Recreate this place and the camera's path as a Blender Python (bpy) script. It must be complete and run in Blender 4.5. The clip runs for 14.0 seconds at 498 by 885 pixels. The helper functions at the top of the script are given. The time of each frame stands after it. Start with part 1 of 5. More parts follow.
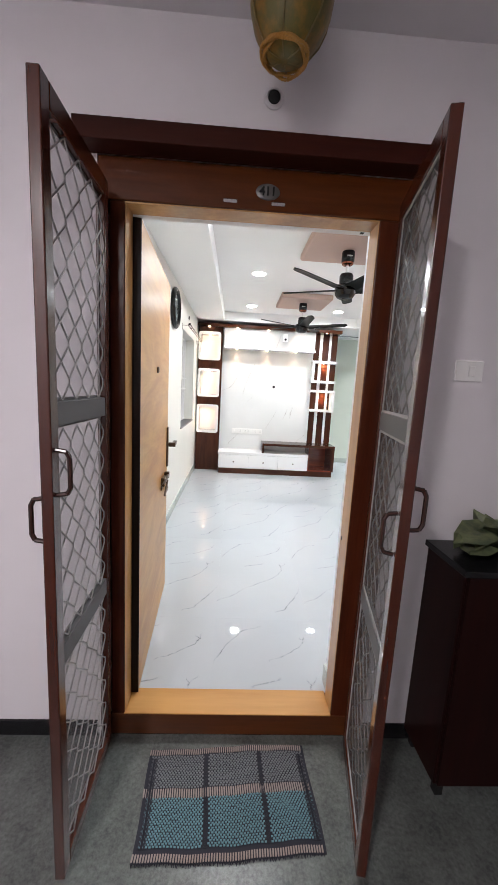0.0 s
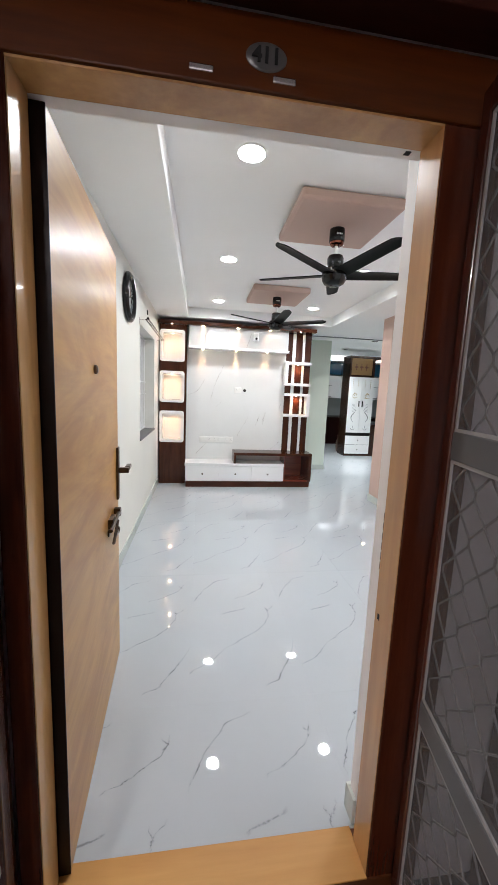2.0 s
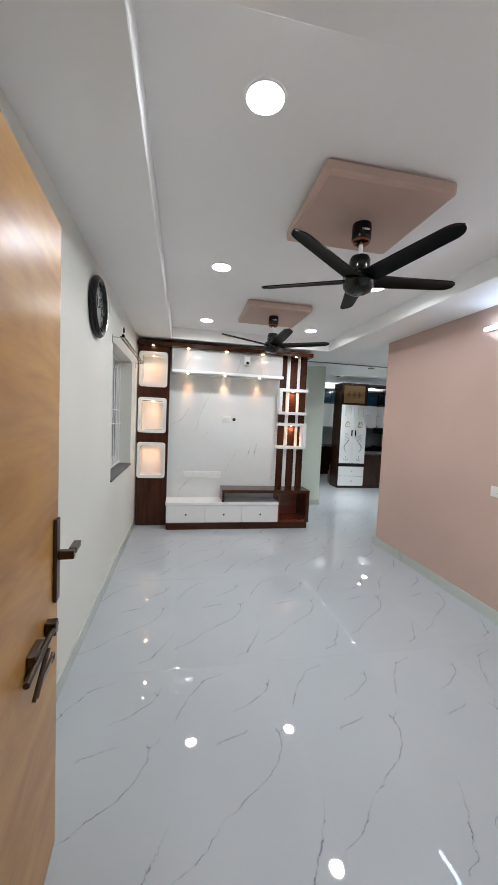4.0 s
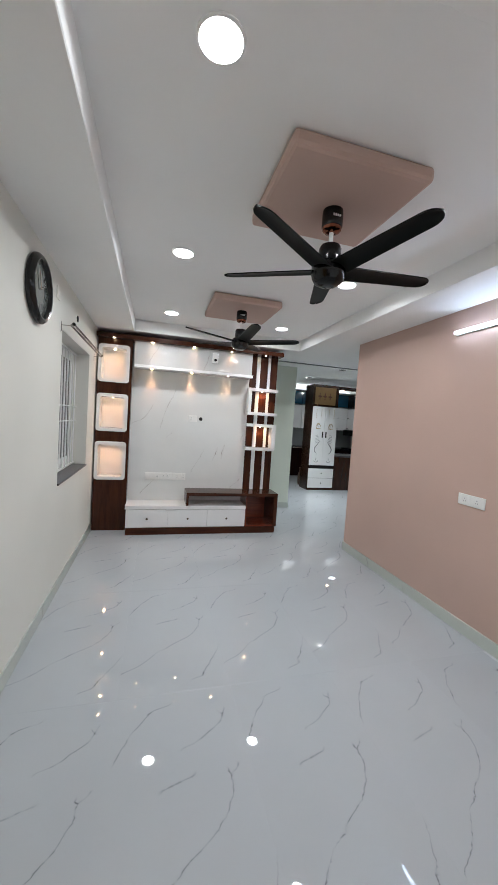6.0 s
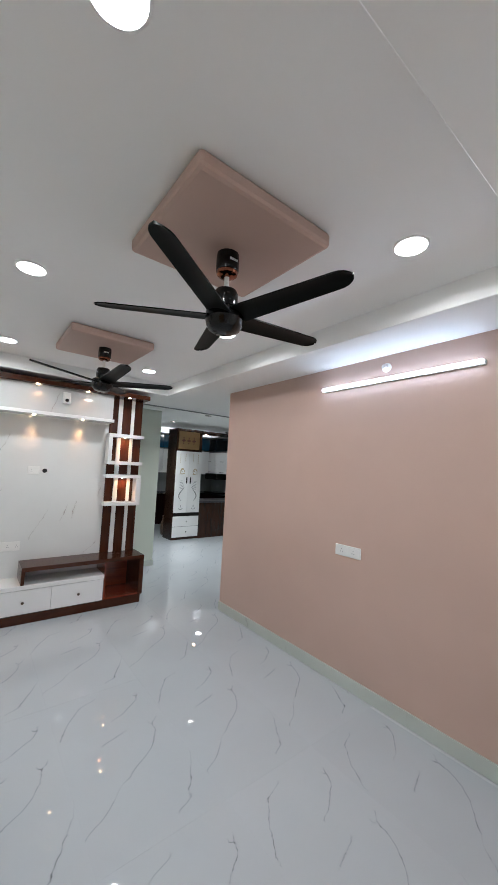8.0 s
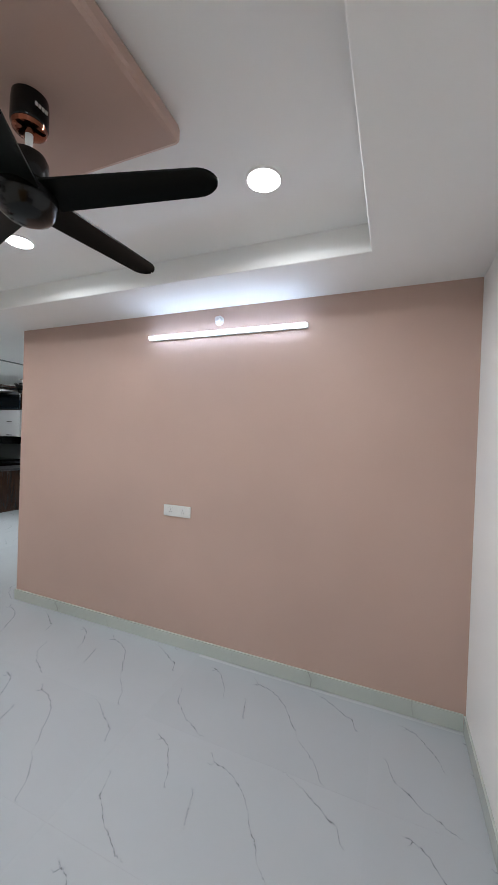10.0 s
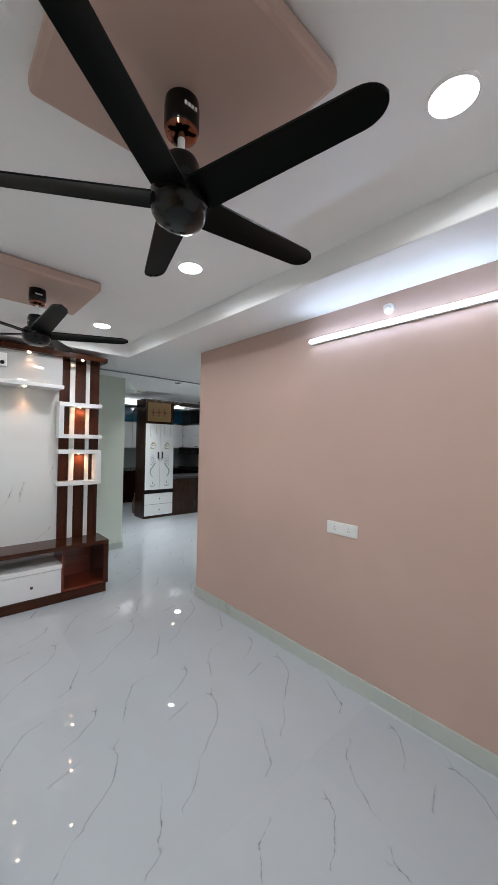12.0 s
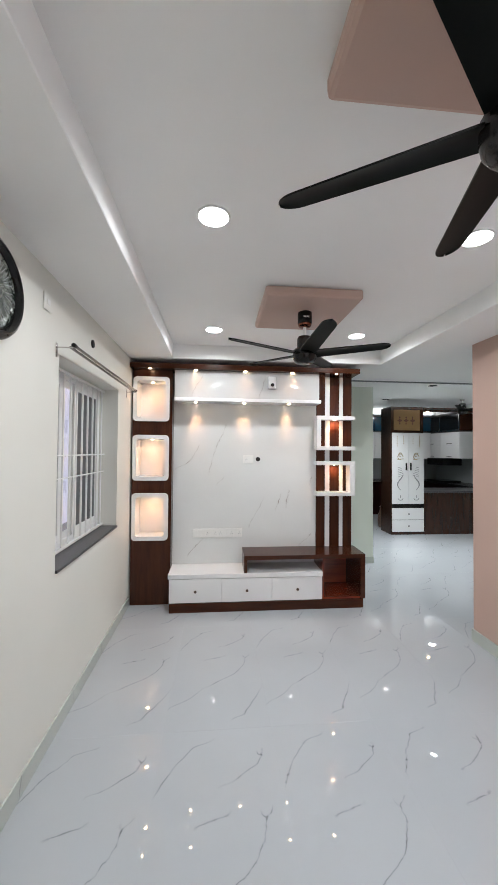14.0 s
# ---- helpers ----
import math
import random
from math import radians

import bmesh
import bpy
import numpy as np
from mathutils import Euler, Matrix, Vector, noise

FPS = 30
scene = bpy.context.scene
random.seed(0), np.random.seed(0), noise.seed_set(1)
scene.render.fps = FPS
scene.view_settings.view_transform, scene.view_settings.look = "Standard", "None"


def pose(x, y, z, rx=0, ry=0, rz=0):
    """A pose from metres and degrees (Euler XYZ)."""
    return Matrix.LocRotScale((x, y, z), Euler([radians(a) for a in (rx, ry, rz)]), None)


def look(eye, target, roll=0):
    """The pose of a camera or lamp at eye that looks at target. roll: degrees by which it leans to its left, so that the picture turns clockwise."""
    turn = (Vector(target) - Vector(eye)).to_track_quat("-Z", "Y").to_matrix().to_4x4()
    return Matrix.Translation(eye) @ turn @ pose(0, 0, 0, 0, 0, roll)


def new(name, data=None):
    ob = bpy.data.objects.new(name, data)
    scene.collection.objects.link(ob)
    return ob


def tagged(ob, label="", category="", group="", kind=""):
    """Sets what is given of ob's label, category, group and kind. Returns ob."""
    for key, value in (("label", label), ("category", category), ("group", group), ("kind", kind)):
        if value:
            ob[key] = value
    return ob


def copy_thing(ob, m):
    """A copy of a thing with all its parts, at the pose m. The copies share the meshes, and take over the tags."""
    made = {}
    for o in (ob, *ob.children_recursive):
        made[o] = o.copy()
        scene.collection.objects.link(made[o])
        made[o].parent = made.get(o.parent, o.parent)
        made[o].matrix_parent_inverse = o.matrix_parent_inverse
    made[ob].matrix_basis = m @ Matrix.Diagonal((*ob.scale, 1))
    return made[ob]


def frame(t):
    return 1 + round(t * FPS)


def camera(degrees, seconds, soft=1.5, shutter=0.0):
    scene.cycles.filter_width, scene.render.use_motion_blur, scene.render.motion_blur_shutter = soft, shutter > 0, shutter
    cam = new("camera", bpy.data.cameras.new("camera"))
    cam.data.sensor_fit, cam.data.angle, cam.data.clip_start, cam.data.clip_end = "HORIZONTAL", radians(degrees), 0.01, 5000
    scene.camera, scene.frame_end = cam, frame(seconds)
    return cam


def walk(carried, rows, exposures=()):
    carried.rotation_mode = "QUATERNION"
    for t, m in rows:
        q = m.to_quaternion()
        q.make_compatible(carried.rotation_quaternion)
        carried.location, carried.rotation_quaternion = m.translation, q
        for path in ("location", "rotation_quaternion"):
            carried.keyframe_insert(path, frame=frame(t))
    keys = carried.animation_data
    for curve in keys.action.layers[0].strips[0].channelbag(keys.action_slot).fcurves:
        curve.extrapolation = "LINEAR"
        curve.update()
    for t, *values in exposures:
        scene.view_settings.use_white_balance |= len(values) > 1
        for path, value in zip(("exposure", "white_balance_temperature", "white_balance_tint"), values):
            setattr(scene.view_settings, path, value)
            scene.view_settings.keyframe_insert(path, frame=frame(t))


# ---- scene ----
cam = camera(70.2, 14.0, 0.95, 0.0)
PATH = [
    (0, (0.667, -1.516, 1.453), (0.758, 0.459, 1.151), 3.1),
    (0.5, (0.667, -1.43, 1.453), (0.766, 0.541, 1.125), 3.7),
    (1, (0.632, -1.263, 1.472), (0.82, 0.71, 1.201), 3.1),
    (1.5, (0.592, -1.116, 1.455), (0.861, 0.84, 1.138), 2.6),
    (2, (0.629, -0.956, 1.462), (0.909, 1.005, 1.186), 2.4),
    (2.5, (0.686, -0.781, 1.478), (0.856, 1.203, 1.298), 2.6),
    (3, (0.665, -0.561, 1.445), (0.941, 1.411, 1.262), 3.5),
    (3.2, (0.605, -0.457, 1.458), (0.947, 1.511, 1.360), 2.3),
    (5.3, (0.62, -0.24, 1.518), (1.03, 1.708, 1.332), 3.1),
    (5.5, (0.644, -0.209, 1.516), (1.115, 1.727, 1.344), 2.5),
    (6, (0.721, -0.142, 1.516), (1.243, 1.785, 1.396), 3.8),
    (6.5, (0.735, -0.05, 1.554), (1.367, 1.846, 1.496), 3.4),
    (7, (0.739, 0.059, 1.633), (1.58, 1.859, 1.868), 2.7),
    (7.5, (0.681, 0.155, 1.635), (1.63, 1.894, 1.913), 2.4),
    (8, (0.697, 0.244, 1.625), (1.917, 1.821, 1.776), 2.8),
    (8.5, (0.739, 0.275, 1.622), (2.255, 1.575, 1.73), 3.9),
    (8.7, (0.777, 0.272, 1.616), (2.408, 1.421, 1.752), 3.7),
    (10.8, (0.806, 0.602, 1.569), (2.676, 1.311, 1.519), 2.4),
    (11, (0.849, 0.596, 1.566), (2.633, 1.499, 1.518), 2.2),
    (11.5, (0.938, 0.604, 1.576), (2.5, 1.853, 1.565), -0.0),
    (12, (1.002, 0.624, 1.585), (2.334, 2.116, 1.593), 1.2),
    (12.5, (1.028, 0.647, 1.578), (2.01, 2.39, 1.613), 2.1),
    (13, (0.983, 0.707, 1.572), (1.672, 2.584, 1.629), 0.6),
    (13.5, (0.931, 0.79, 1.584), (1.202, 2.77, 1.637), 0.2),
    (14, (0.889, 0.872, 1.595), (1.068, 2.864, 1.64), 0.5),
]
EXPOSURES = [(0, 1.05, 6500, 10), (0.8, 0.93, 6500, 10), (1.5, 0.75, 6500, 10), (2.5, 0.6, 6500, 10), (3.0, 0.48, 6500, 10), (3.8, 0.2, 6480, 10), (6, 0.03, 6450, 10), (8.5, 0.0, 6450, 10), (11.0, 0.0, 6430, 10), (12, -0.02, 6450, 10), (12.8, 0.12, 6520, 11), (13.5, 0.24, 6560, 11), (14, 0.27, 6560, 11)]
walk(cam, [(t, look(eye, target, roll)) for t, eye, target, roll in PATH], EXPOSURES)

# ---- world and light ----
world = bpy.data.worlds.new("world")
scene.world = world
world.use_nodes = True
wn = world.node_tree
sky = wn.nodes.new("ShaderNodeTexSky")
sky.sky_type = "NISHITA"
sky.sun_disc = False
sky.sun_elevation = radians(12)
sky.sun_rotation = radians(200)
wn.links.new(sky.outputs[0], wn.nodes["Background"].inputs[0])
wn.nodes["Background"].inputs[1].default_value = 0.08


def lamp(name, kind, m, power, color, size=0.1, shape="DISK", size_y=None, spot=90, blend=0.6):
    data = bpy.data.lights.new(name, kind)
    data.energy, data.color = power, color
    if kind == "AREA":
        data.shape, data.size = shape, size
        if size_y:
            data.size_y = size_y
    else:
        data.shadow_soft_size = size
    if kind == "SPOT":
        data.spot_size, data.spot_blend = radians(spot), blend
    ob = new(name, data)
    ob.matrix_world = m
    return ob


DOWN = [(0.862, 1.01), (0.862, 2.48), (0.85, 4.01), (2.175, 1.03), (2.17, 2.51), (2.165, 4.03)]
COOL = (0.93, 0.97, 1.0)
WARM = (1.0, 0.53, 0.28)
for x, y in DOWN:
    lamp("downlight_lamp", "AREA", pose(x, y, 2.655), 7.7, COOL, 0.12).data.spread = radians(165)
CORN = [(0.2, 4.55), (0.66, 4.58), (1.177, 4.58), (1.68, 4.58), (2.16, 4.57)]
for x, y in CORN:
    lamp("spot_lamp", "SPOT", pose(x, y - 0.06, 2.41, 6), 1.2, WARM, 0.012, spot=95)
for x in (0.66, 1.17, 1.655):
    lamp("spot_lamp", "SPOT", pose(x, 4.68, 2.085, 12), 5.0, WARM, 0.012, spot=54, blend=1.0)
NICHES = [(1.889, 2.355), (1.274, 1.747), (0.657, 1.145)]
for z0, z1 in NICHES:
    lamp("spot_lamp", "SPOT", pose(0.2, 4.69, z1 - 0.055), 2.4, WARM, 0.012, spot=160, blend=1.0)
for z in (1.925, 1.435):
    lamp("spot_lamp", "SPOT", pose(2.195, 4.69, z, 18), 4.6, WARM, 0.012, spot=130)
DINE = [(3.88, 5.56), (3.86, 6.90), (5.9, 5.56)]
DINE_Z = 2.575
for x, y in DINE:
    lamp("dining_lamp", "AREA", pose(x, y, DINE_Z - 0.006), 14, COOL, 0.08).data.spread = radians(110)
lamp("kitchen_lamp", "AREA", pose(5.6, 8.3, 2.60), 9, COOL, 0.13)
for y, up in ((6.80, 180), (9.33, 180)):
    lamp("cove_lamp", "AREA", pose(5.2, y, 2.54, up), 3, COOL, 2.2, "RECTANGLE", 0.12)
lamp("cabinet_lamp", "POINT", pose(4.55, 7.6, 2.34), 1.0, WARM, 0.02)
# Unseen fill added for the lobby's ambient light; no fixture is built.
lamp("lobby_fill", "AREA", pose(-0.35, -2.7, 2.6), 33, (1.0, 0.95, 0.97), 0.3)


# ---- materials ----
def material(name, base, rough=0.5, metal=0.0, spec=0.5, coat=0.0, emission=None, strength=0.0):
    m = bpy.data.materials.new(name)
    m.use_nodes = True
    b = m.node_tree.nodes["Principled BSDF"]
    b.inputs["Base Color"].default_value = (*base, 1)
    b.inputs["Roughness"].default_value = rough
    b.inputs["Metallic"].default_value = metal
    b.inputs["Specular IOR Level"].default_value = spec
    b.inputs["Coat Weight"].default_value = coat
    b.inputs["Coat Roughness"].default_value = 0.06
    if emission:
        b.inputs["Emission Color"].default_value = (*emission, 1)
        b.inputs["Emission Strength"].default_value = strength
    return m


class Graph:
    """Short node wiring for one material."""

    def __init__(self, m):
        self.t = m.node_tree
        self.b = self.t.nodes["Principled BSDF"]

    def node(self, kind, **values):
        n = self.t.nodes.new(kind)
        for k, v in values.items():
            n.inputs[k.replace("_", " ")].default_value = v
        return n

    def link(self, a, b):
        self.t.links.new(a, b)

    def coords(self, scale=(1, 1, 1), turn=(0, 0, 0), shift=(0, 0, 0)):
        c = self.t.nodes.new("ShaderNodeTexCoord")
        g = self.t.nodes.new("ShaderNodeNewGeometry")
        m = self.t.nodes.new("ShaderNodeMapping")
        m.inputs["Scale"].default_value = scale
        m.inputs["Rotation"].default_value = turn
        m.inputs["Location"].default_value = shift
        self.link(g.outputs["Position"], m.inputs["Vector"])
        return m.outputs[0]

    def noise(self, vec, scale, detail=3.0, rough=0.5, dist=0.0):
        n = self.node("ShaderNodeTexNoise", Scale=scale, Detail=detail, Roughness=rough, Distortion=dist)
        self.link(vec, n.inputs["Vector"])
        return n.outputs["Fac"]

    def math(self, op, a, b=0.0, c=0.0):
        n = self.t.nodes.new("ShaderNodeMath")
        n.operation = op
        for i, v in enumerate((a, b, c)):
            if isinstance(v, (int, float)):
                n.inputs[i].default_value = v
            else:
                self.link(v, n.inputs[i])
        return n.outputs[0]

    def ramp(self, fac, stops):
        n = self.t.nodes.new("ShaderNodeValToRGB")
        while len(n.color_ramp.elements) < len(stops):
            n.color_ramp.elements.new(0.5)
        for e, (p, c) in zip(n.color_ramp.elements, stops):
            e.position = p
            e.color = (c, c, c, 1) if isinstance(c, (int, float)) else (*c, 1)
        self.link(fac, n.inputs[0])
        return n.outputs[0]

    def mix(self, fac, a, b):
        n = self.t.nodes.new("ShaderNodeMix")
        n.data_type = "RGBA"
        if isinstance(fac, (int, float)):
            n.inputs[0].default_value = fac
        else:
            self.link(fac, n.inputs[0])
        for i, v in ((6, a), (7, b)):
            if isinstance(v, tuple):
                n.inputs[i].default_value = (*v, 1)
            else:
                self.link(v, n.inputs[i])
        return n.outputs[2]

    def bump(self, height, strength=0.2, distance=0.002):
        n = self.node("ShaderNodeBump", Strength=strength, Distance=distance)
        self.link(height, n.inputs["Height"])
        self.link(n.outputs[0], self.b.inputs["Normal"])

    def color(self, c):
        self.link(c, self.b.inputs["Base Color"])

    def rough(self, r):
        self.link(r, self.b.inputs["Roughness"])


def paint(name, base, rough=0.55, vary=0.04, spec=0.3):
    m = material(name, base, rough, spec=spec)
    g = Graph(m)
    p = g.coords()
    big = g.noise(p, 1.3, 3)
    dark = tuple(c * (1 - vary) for c in base)
    light = tuple(min(c * (1 + vary * 0.6), 1) for c in base)
    g.color(g.mix(g.ramp(big, [(0.3, 0.0), (0.7, 1.0)]), dark, light))
    g.bump(g.noise(p, 90, 3), 0.12, 0.0015)
    return m


def wood(name, dark, light, rough=0.3, scale=1.0, axis=2, coat=0.3, fine=1.0):
    m = material(name, dark, rough, coat=coat)
    g = Graph(m)
    s = [9.0 * scale] * 3
    s[axis] = 0.8 * scale
    p = g.coords(tuple(s))
    a = g.noise(p, 1.6, 5, 0.6, 0.6)
    b = g.noise(p, 9.0 * fine, 3, 0.6, 0.2)
    f = g.math("ADD", g.math("MULTIPLY", a, 0.75), g.math("MULTIPLY", b, 0.25))
    g.color(g.mix(g.ramp(f, [(0.36, 0.0), (0.64, 1.0)]), dark, light))
    g.bump(b, 0.08, 0.001)
    return m


def veined(name, base, vein, rough, period, turn, width, wander, cover, spec=0.5, axes="xy", coat=0.0):
    """Polished stone: broken, wandering veins in one main direction."""
    m = material(name, base, rough, spec=spec, coat=coat)
    g = Graph(m)
    p = g.coords()
    sep = g.t.nodes.new("ShaderNodeSeparateXYZ")
    g.link(p, sep.inputs[0])
    u0 = sep.outputs[0]
    v0 = sep.outputs[1 if axes == "xy" else 2]
    ca, sa = math.cos(turn), math.sin(turn)
    along = g.math("ADD", g.math("MULTIPLY", u0, ca), g.math("MULTIPLY", v0, sa))
    across = g.math("ADD", g.math("MULTIPLY", u0, -sa), g.math("MULTIPLY", v0, ca))
    w1 = g.noise(p, 2.6, 2)
    w2 = g.noise(p, 10.0, 3, 0.6)
    across = g.math("ADD", across, g.math("MULTIPLY", g.math("SUBTRACT", w1, 0.5), wander))
    across = g.math("ADD", across, g.math("MULTIPLY", g.math("SUBTRACT", w2, 0.5), wander * 0.2))
    cell = g.math("DIVIDE", across, period)
    row = g.math("FLOOR", cell)
    off = g.math("ABSOLUTE", g.math("SUBTRACT", g.math("FRACT", cell), 0.5))
    comb = g.t.nodes.new("ShaderNodeCombineXYZ")
    g.link(g.math("MULTIPLY", along, 1.0), comb.inputs[0])
    g.link(g.math("MULTIPLY", row, 7.31), comb.inputs[1])
    seg = g.noise(comb.outputs[0], 4.4, 1)
    mask = g.ramp(seg, [(cover, 0.0), (cover + 0.09, 1.0)])
    wvar = g.math("MULTIPLY", g.noise(p, 9.0, 2), width / period)
    line = g.math("SUBTRACT", 1.0, g.math("DIVIDE", off, g.math("ADD", wvar, 0.0005)))
    line = g.math("MAXIMUM", line, 0.0)
    thick = g.ramp(line, [(0.0, 0.0), (0.5, 1.0)])
    halo = g.math("MULTIPLY", g.math("MAXIMUM", g.math("SUBTRACT", 1.0, g.math("DIVIDE", off, 6 * width / period)), 0.0), 0.13)
    amount = g.math("MULTIPLY", g.math("MINIMUM", g.math("ADD", g.math("MULTIPLY", thick, g.noise(p, 5.0, 2)), halo), 1.0), mask)
    cloud = g.ramp(g.noise(p, 1.7, 4), [(0.3, 0.0), (0.75, 1.0)])
    ground = g.mix(cloud, base, tuple(c * 0.95 for c in base))
    g.color(g.mix(amount, ground, vein))
    return m


TILE_X, TILE_Y, TILE_U, TILE_V = 0.61, 1.196, -0.005, -0.651
# printed veins of one tile: points of (v, u, strength, width), metres and millimetres, v rising
VEINS = [
    [(0.185, 0.005, 0.4, 5), (0.216, 0.044, 0.7, 6), (0.238, 0.088, 0.6, 6), (0.279, 0.137, 0.7, 5), (0.332, 0.184, 0.3, 5), (0.36, 0.21, 0.12, 5), (0.385, 0.26, 0.6, 9), (0.42, 0.30, 0.9, 7), (0.46, 0.365, 0.7, 6), (0.51, 0.43, 0.8, 5), (0.57, 0.475, 0.9, 4), (0.64, 0.508, 0.6, 4), (0.692, 0.515, 0.9, 6), (0.735, 0.55, 0.3, 6)],
    [(0.692, 0.515, 0.8, 6), (0.702, 0.505, 0.9, 7), (0.722, 0.499, 0.2, 4)],
    [(0.073, 0.395, 0.3, 8), (0.092, 0.43, 0.8, 8), (0.108, 0.465, 0.9, 9), (0.145, 0.483, 0.9, 5), (0.18, 0.506, 0.8, 6), (0.22, 0.531, 0.9, 5), (0.287, 0.569, 0.45, 4), (0.377, 0.606, 0.1, 3)],
    [(0.824, 0.015, 0.2, 4), (0.87, 0.03, 0.8, 5), (0.914, 0.055, 0.9, 5), (0.967, 0.08, 0.5, 4), (1.02, 0.125, 0.9, 5), (1.06, 0.155, 0.4, 4), (1.077, 0.165, 0.9, 8), (1.10, 0.215, 0.7, 8), (1.125, 0.275, 0.2, 8)],
    [(0.847, 0.313, 0.3, 8), (0.867, 0.368, 0.6, 9), (0.90, 0.42, 0.8, 7), (0.93, 0.46, 0.8, 6), (0.969, 0.51, 0.7, 5), (1.013, 0.53, 0.9, 5), (1.046, 0.54, 0.3, 5)],
    [(1.010, 0.529, 0.8, 6), (1.018, 0.518, 0.7, 7), (1.034, 0.508, 0.2, 4)],
    [(0.672, 0.21, 0.15, 14), (0.69, 0.255, 0.55, 26), (0.705, 0.30, 0.6, 24), (0.73, 0.36, 0.15, 12)],
]


def printed(g, u, v, veins, wide, high, broken):
    """How strongly a set of printed veins shows at (u, v), both in metres."""
    v = g.math("DIVIDE", v, high)
    comb = g.t.nodes.new("ShaderNodeCombineXYZ")
    for k in range(3):
        g.link(v, comb.inputs[k])
    amount = None
    for vein in veins:
        n = g.t.nodes.new("ShaderNodeRGBCurve")
        for c, pick in ((0, lambda q: q[1] / wide), (1, lambda q: q[2]), (2, lambda q: q[3] / 40)):
            curve = n.mapping.curves[c]
            pts = [(q[0] / high, pick(q)) for q in vein]
            ends = (pts[0][1], pts[-1][1]) if c != 1 else (0.0, 0.0)
            curve.points[0].location = (0.0, ends[0])
            curve.points[-1].location = (1.0, ends[1])
            if c == 1:
                pts = [(pts[0][0] - 0.008, 0.0)] + pts + [(pts[-1][0] + 0.008, 0.0)]
            for x, y in pts:
                curve.points.new(x, y).handle_type = "VECTOR" if c else "AUTO"
        n.mapping.update()
        g.link(comb.outputs[0], n.inputs["Color"])
        out = g.t.nodes.new("ShaderNodeSeparateColor")
        g.link(n.outputs[0], out.inputs[0])
        off = g.math("ABSOLUTE", g.math("SUBTRACT", u, g.math("MULTIPLY", out.outputs[0], wide)))
        near = g.math("DIVIDE", off, g.math("MULTIPLY", out.outputs[2], 0.04 * 0.70))
        core = g.math("MAXIMUM", g.math("SUBTRACT", 1.0, near), 0.0)
        halo = g.math("MULTIPLY", g.math("MAXIMUM", g.math("SUBTRACT", 1.0, g.math("MULTIPLY", near, 0.3)), 0.0), 0.10)
        one = g.math("MULTIPLY", g.math("ADD", g.math("MULTIPLY", g.math("POWER", core, 0.7), broken), halo), out.outputs[1])
        amount = one if amount is None else g.math("MAXIMUM", amount, one)
    return amount


def tile_stone():
    """Polished white tile; every tile carries the same print of thin forked grey veins."""
    m = material("polished_white_tile", (0.432, 0.46, 0.485), 0.014, spec=0.55)
    g = Graph(m)
    p = g.coords()
    sep = g.t.nodes.new("ShaderNodeSeparateXYZ")
    g.link(p, sep.inputs[0])
    u = g.math("MULTIPLY", g.math("FRACT", g.math("DIVIDE", g.math("SUBTRACT", sep.outputs[0], TILE_U), TILE_X)), TILE_X)
    v = g.math("MULTIPLY", g.math("FRACT", g.math("DIVIDE", g.math("SUBTRACT", sep.outputs[1], TILE_V), TILE_Y)), TILE_Y)
    sway = g.math("ADD", g.math("MULTIPLY", g.math("SUBTRACT", g.noise(p, 24, 2), 0.5), 0.030), g.math("MULTIPLY", g.math("SUBTRACT", g.noise(p, 85, 3, 0.7), 0.5), 0.020))
    amount = printed(g, g.math("ADD", u, sway), v, VEINS, 0.7, 1.25, g.ramp(g.noise(p, 30, 3, 0.7), [(0.42, 0.08), (0.56, 1.0)]))
    info = g.t.nodes.new("ShaderNodeObjectInfo")
    shade = g.math("ADD", 0.985, g.math("MULTIPLY", info.outputs["Random"], 0.03))
    cloud = g.math("MULTIPLY", shade, g.ramp(g.noise(p, 1.7, 4), [(0.3, 1.0), (0.75, 0.95)]))
    tint = g.t.nodes.new("ShaderNodeCombineXYZ")
    for k, c in enumerate((0.432, 0.46, 0.485)):
        g.link(g.math("MULTIPLY", cloud, c), tint.inputs[k])
    g.color(g.mix(g.math("MINIMUM", amount, 1.0), tint.outputs[0], (0.075, 0.08, 0.09)))
    g.rough(g.ramp(g.noise(p, 5.0, 4), [(0.3, 0.008), (0.8, 0.018)]))
    g.bump(g.noise(p, 7.0, 1), 0.5, 0.0006)
    return m


M_floor = tile_stone()
M_grout = material("pale_grout", (0.43, 0.45, 0.47), 0.5)
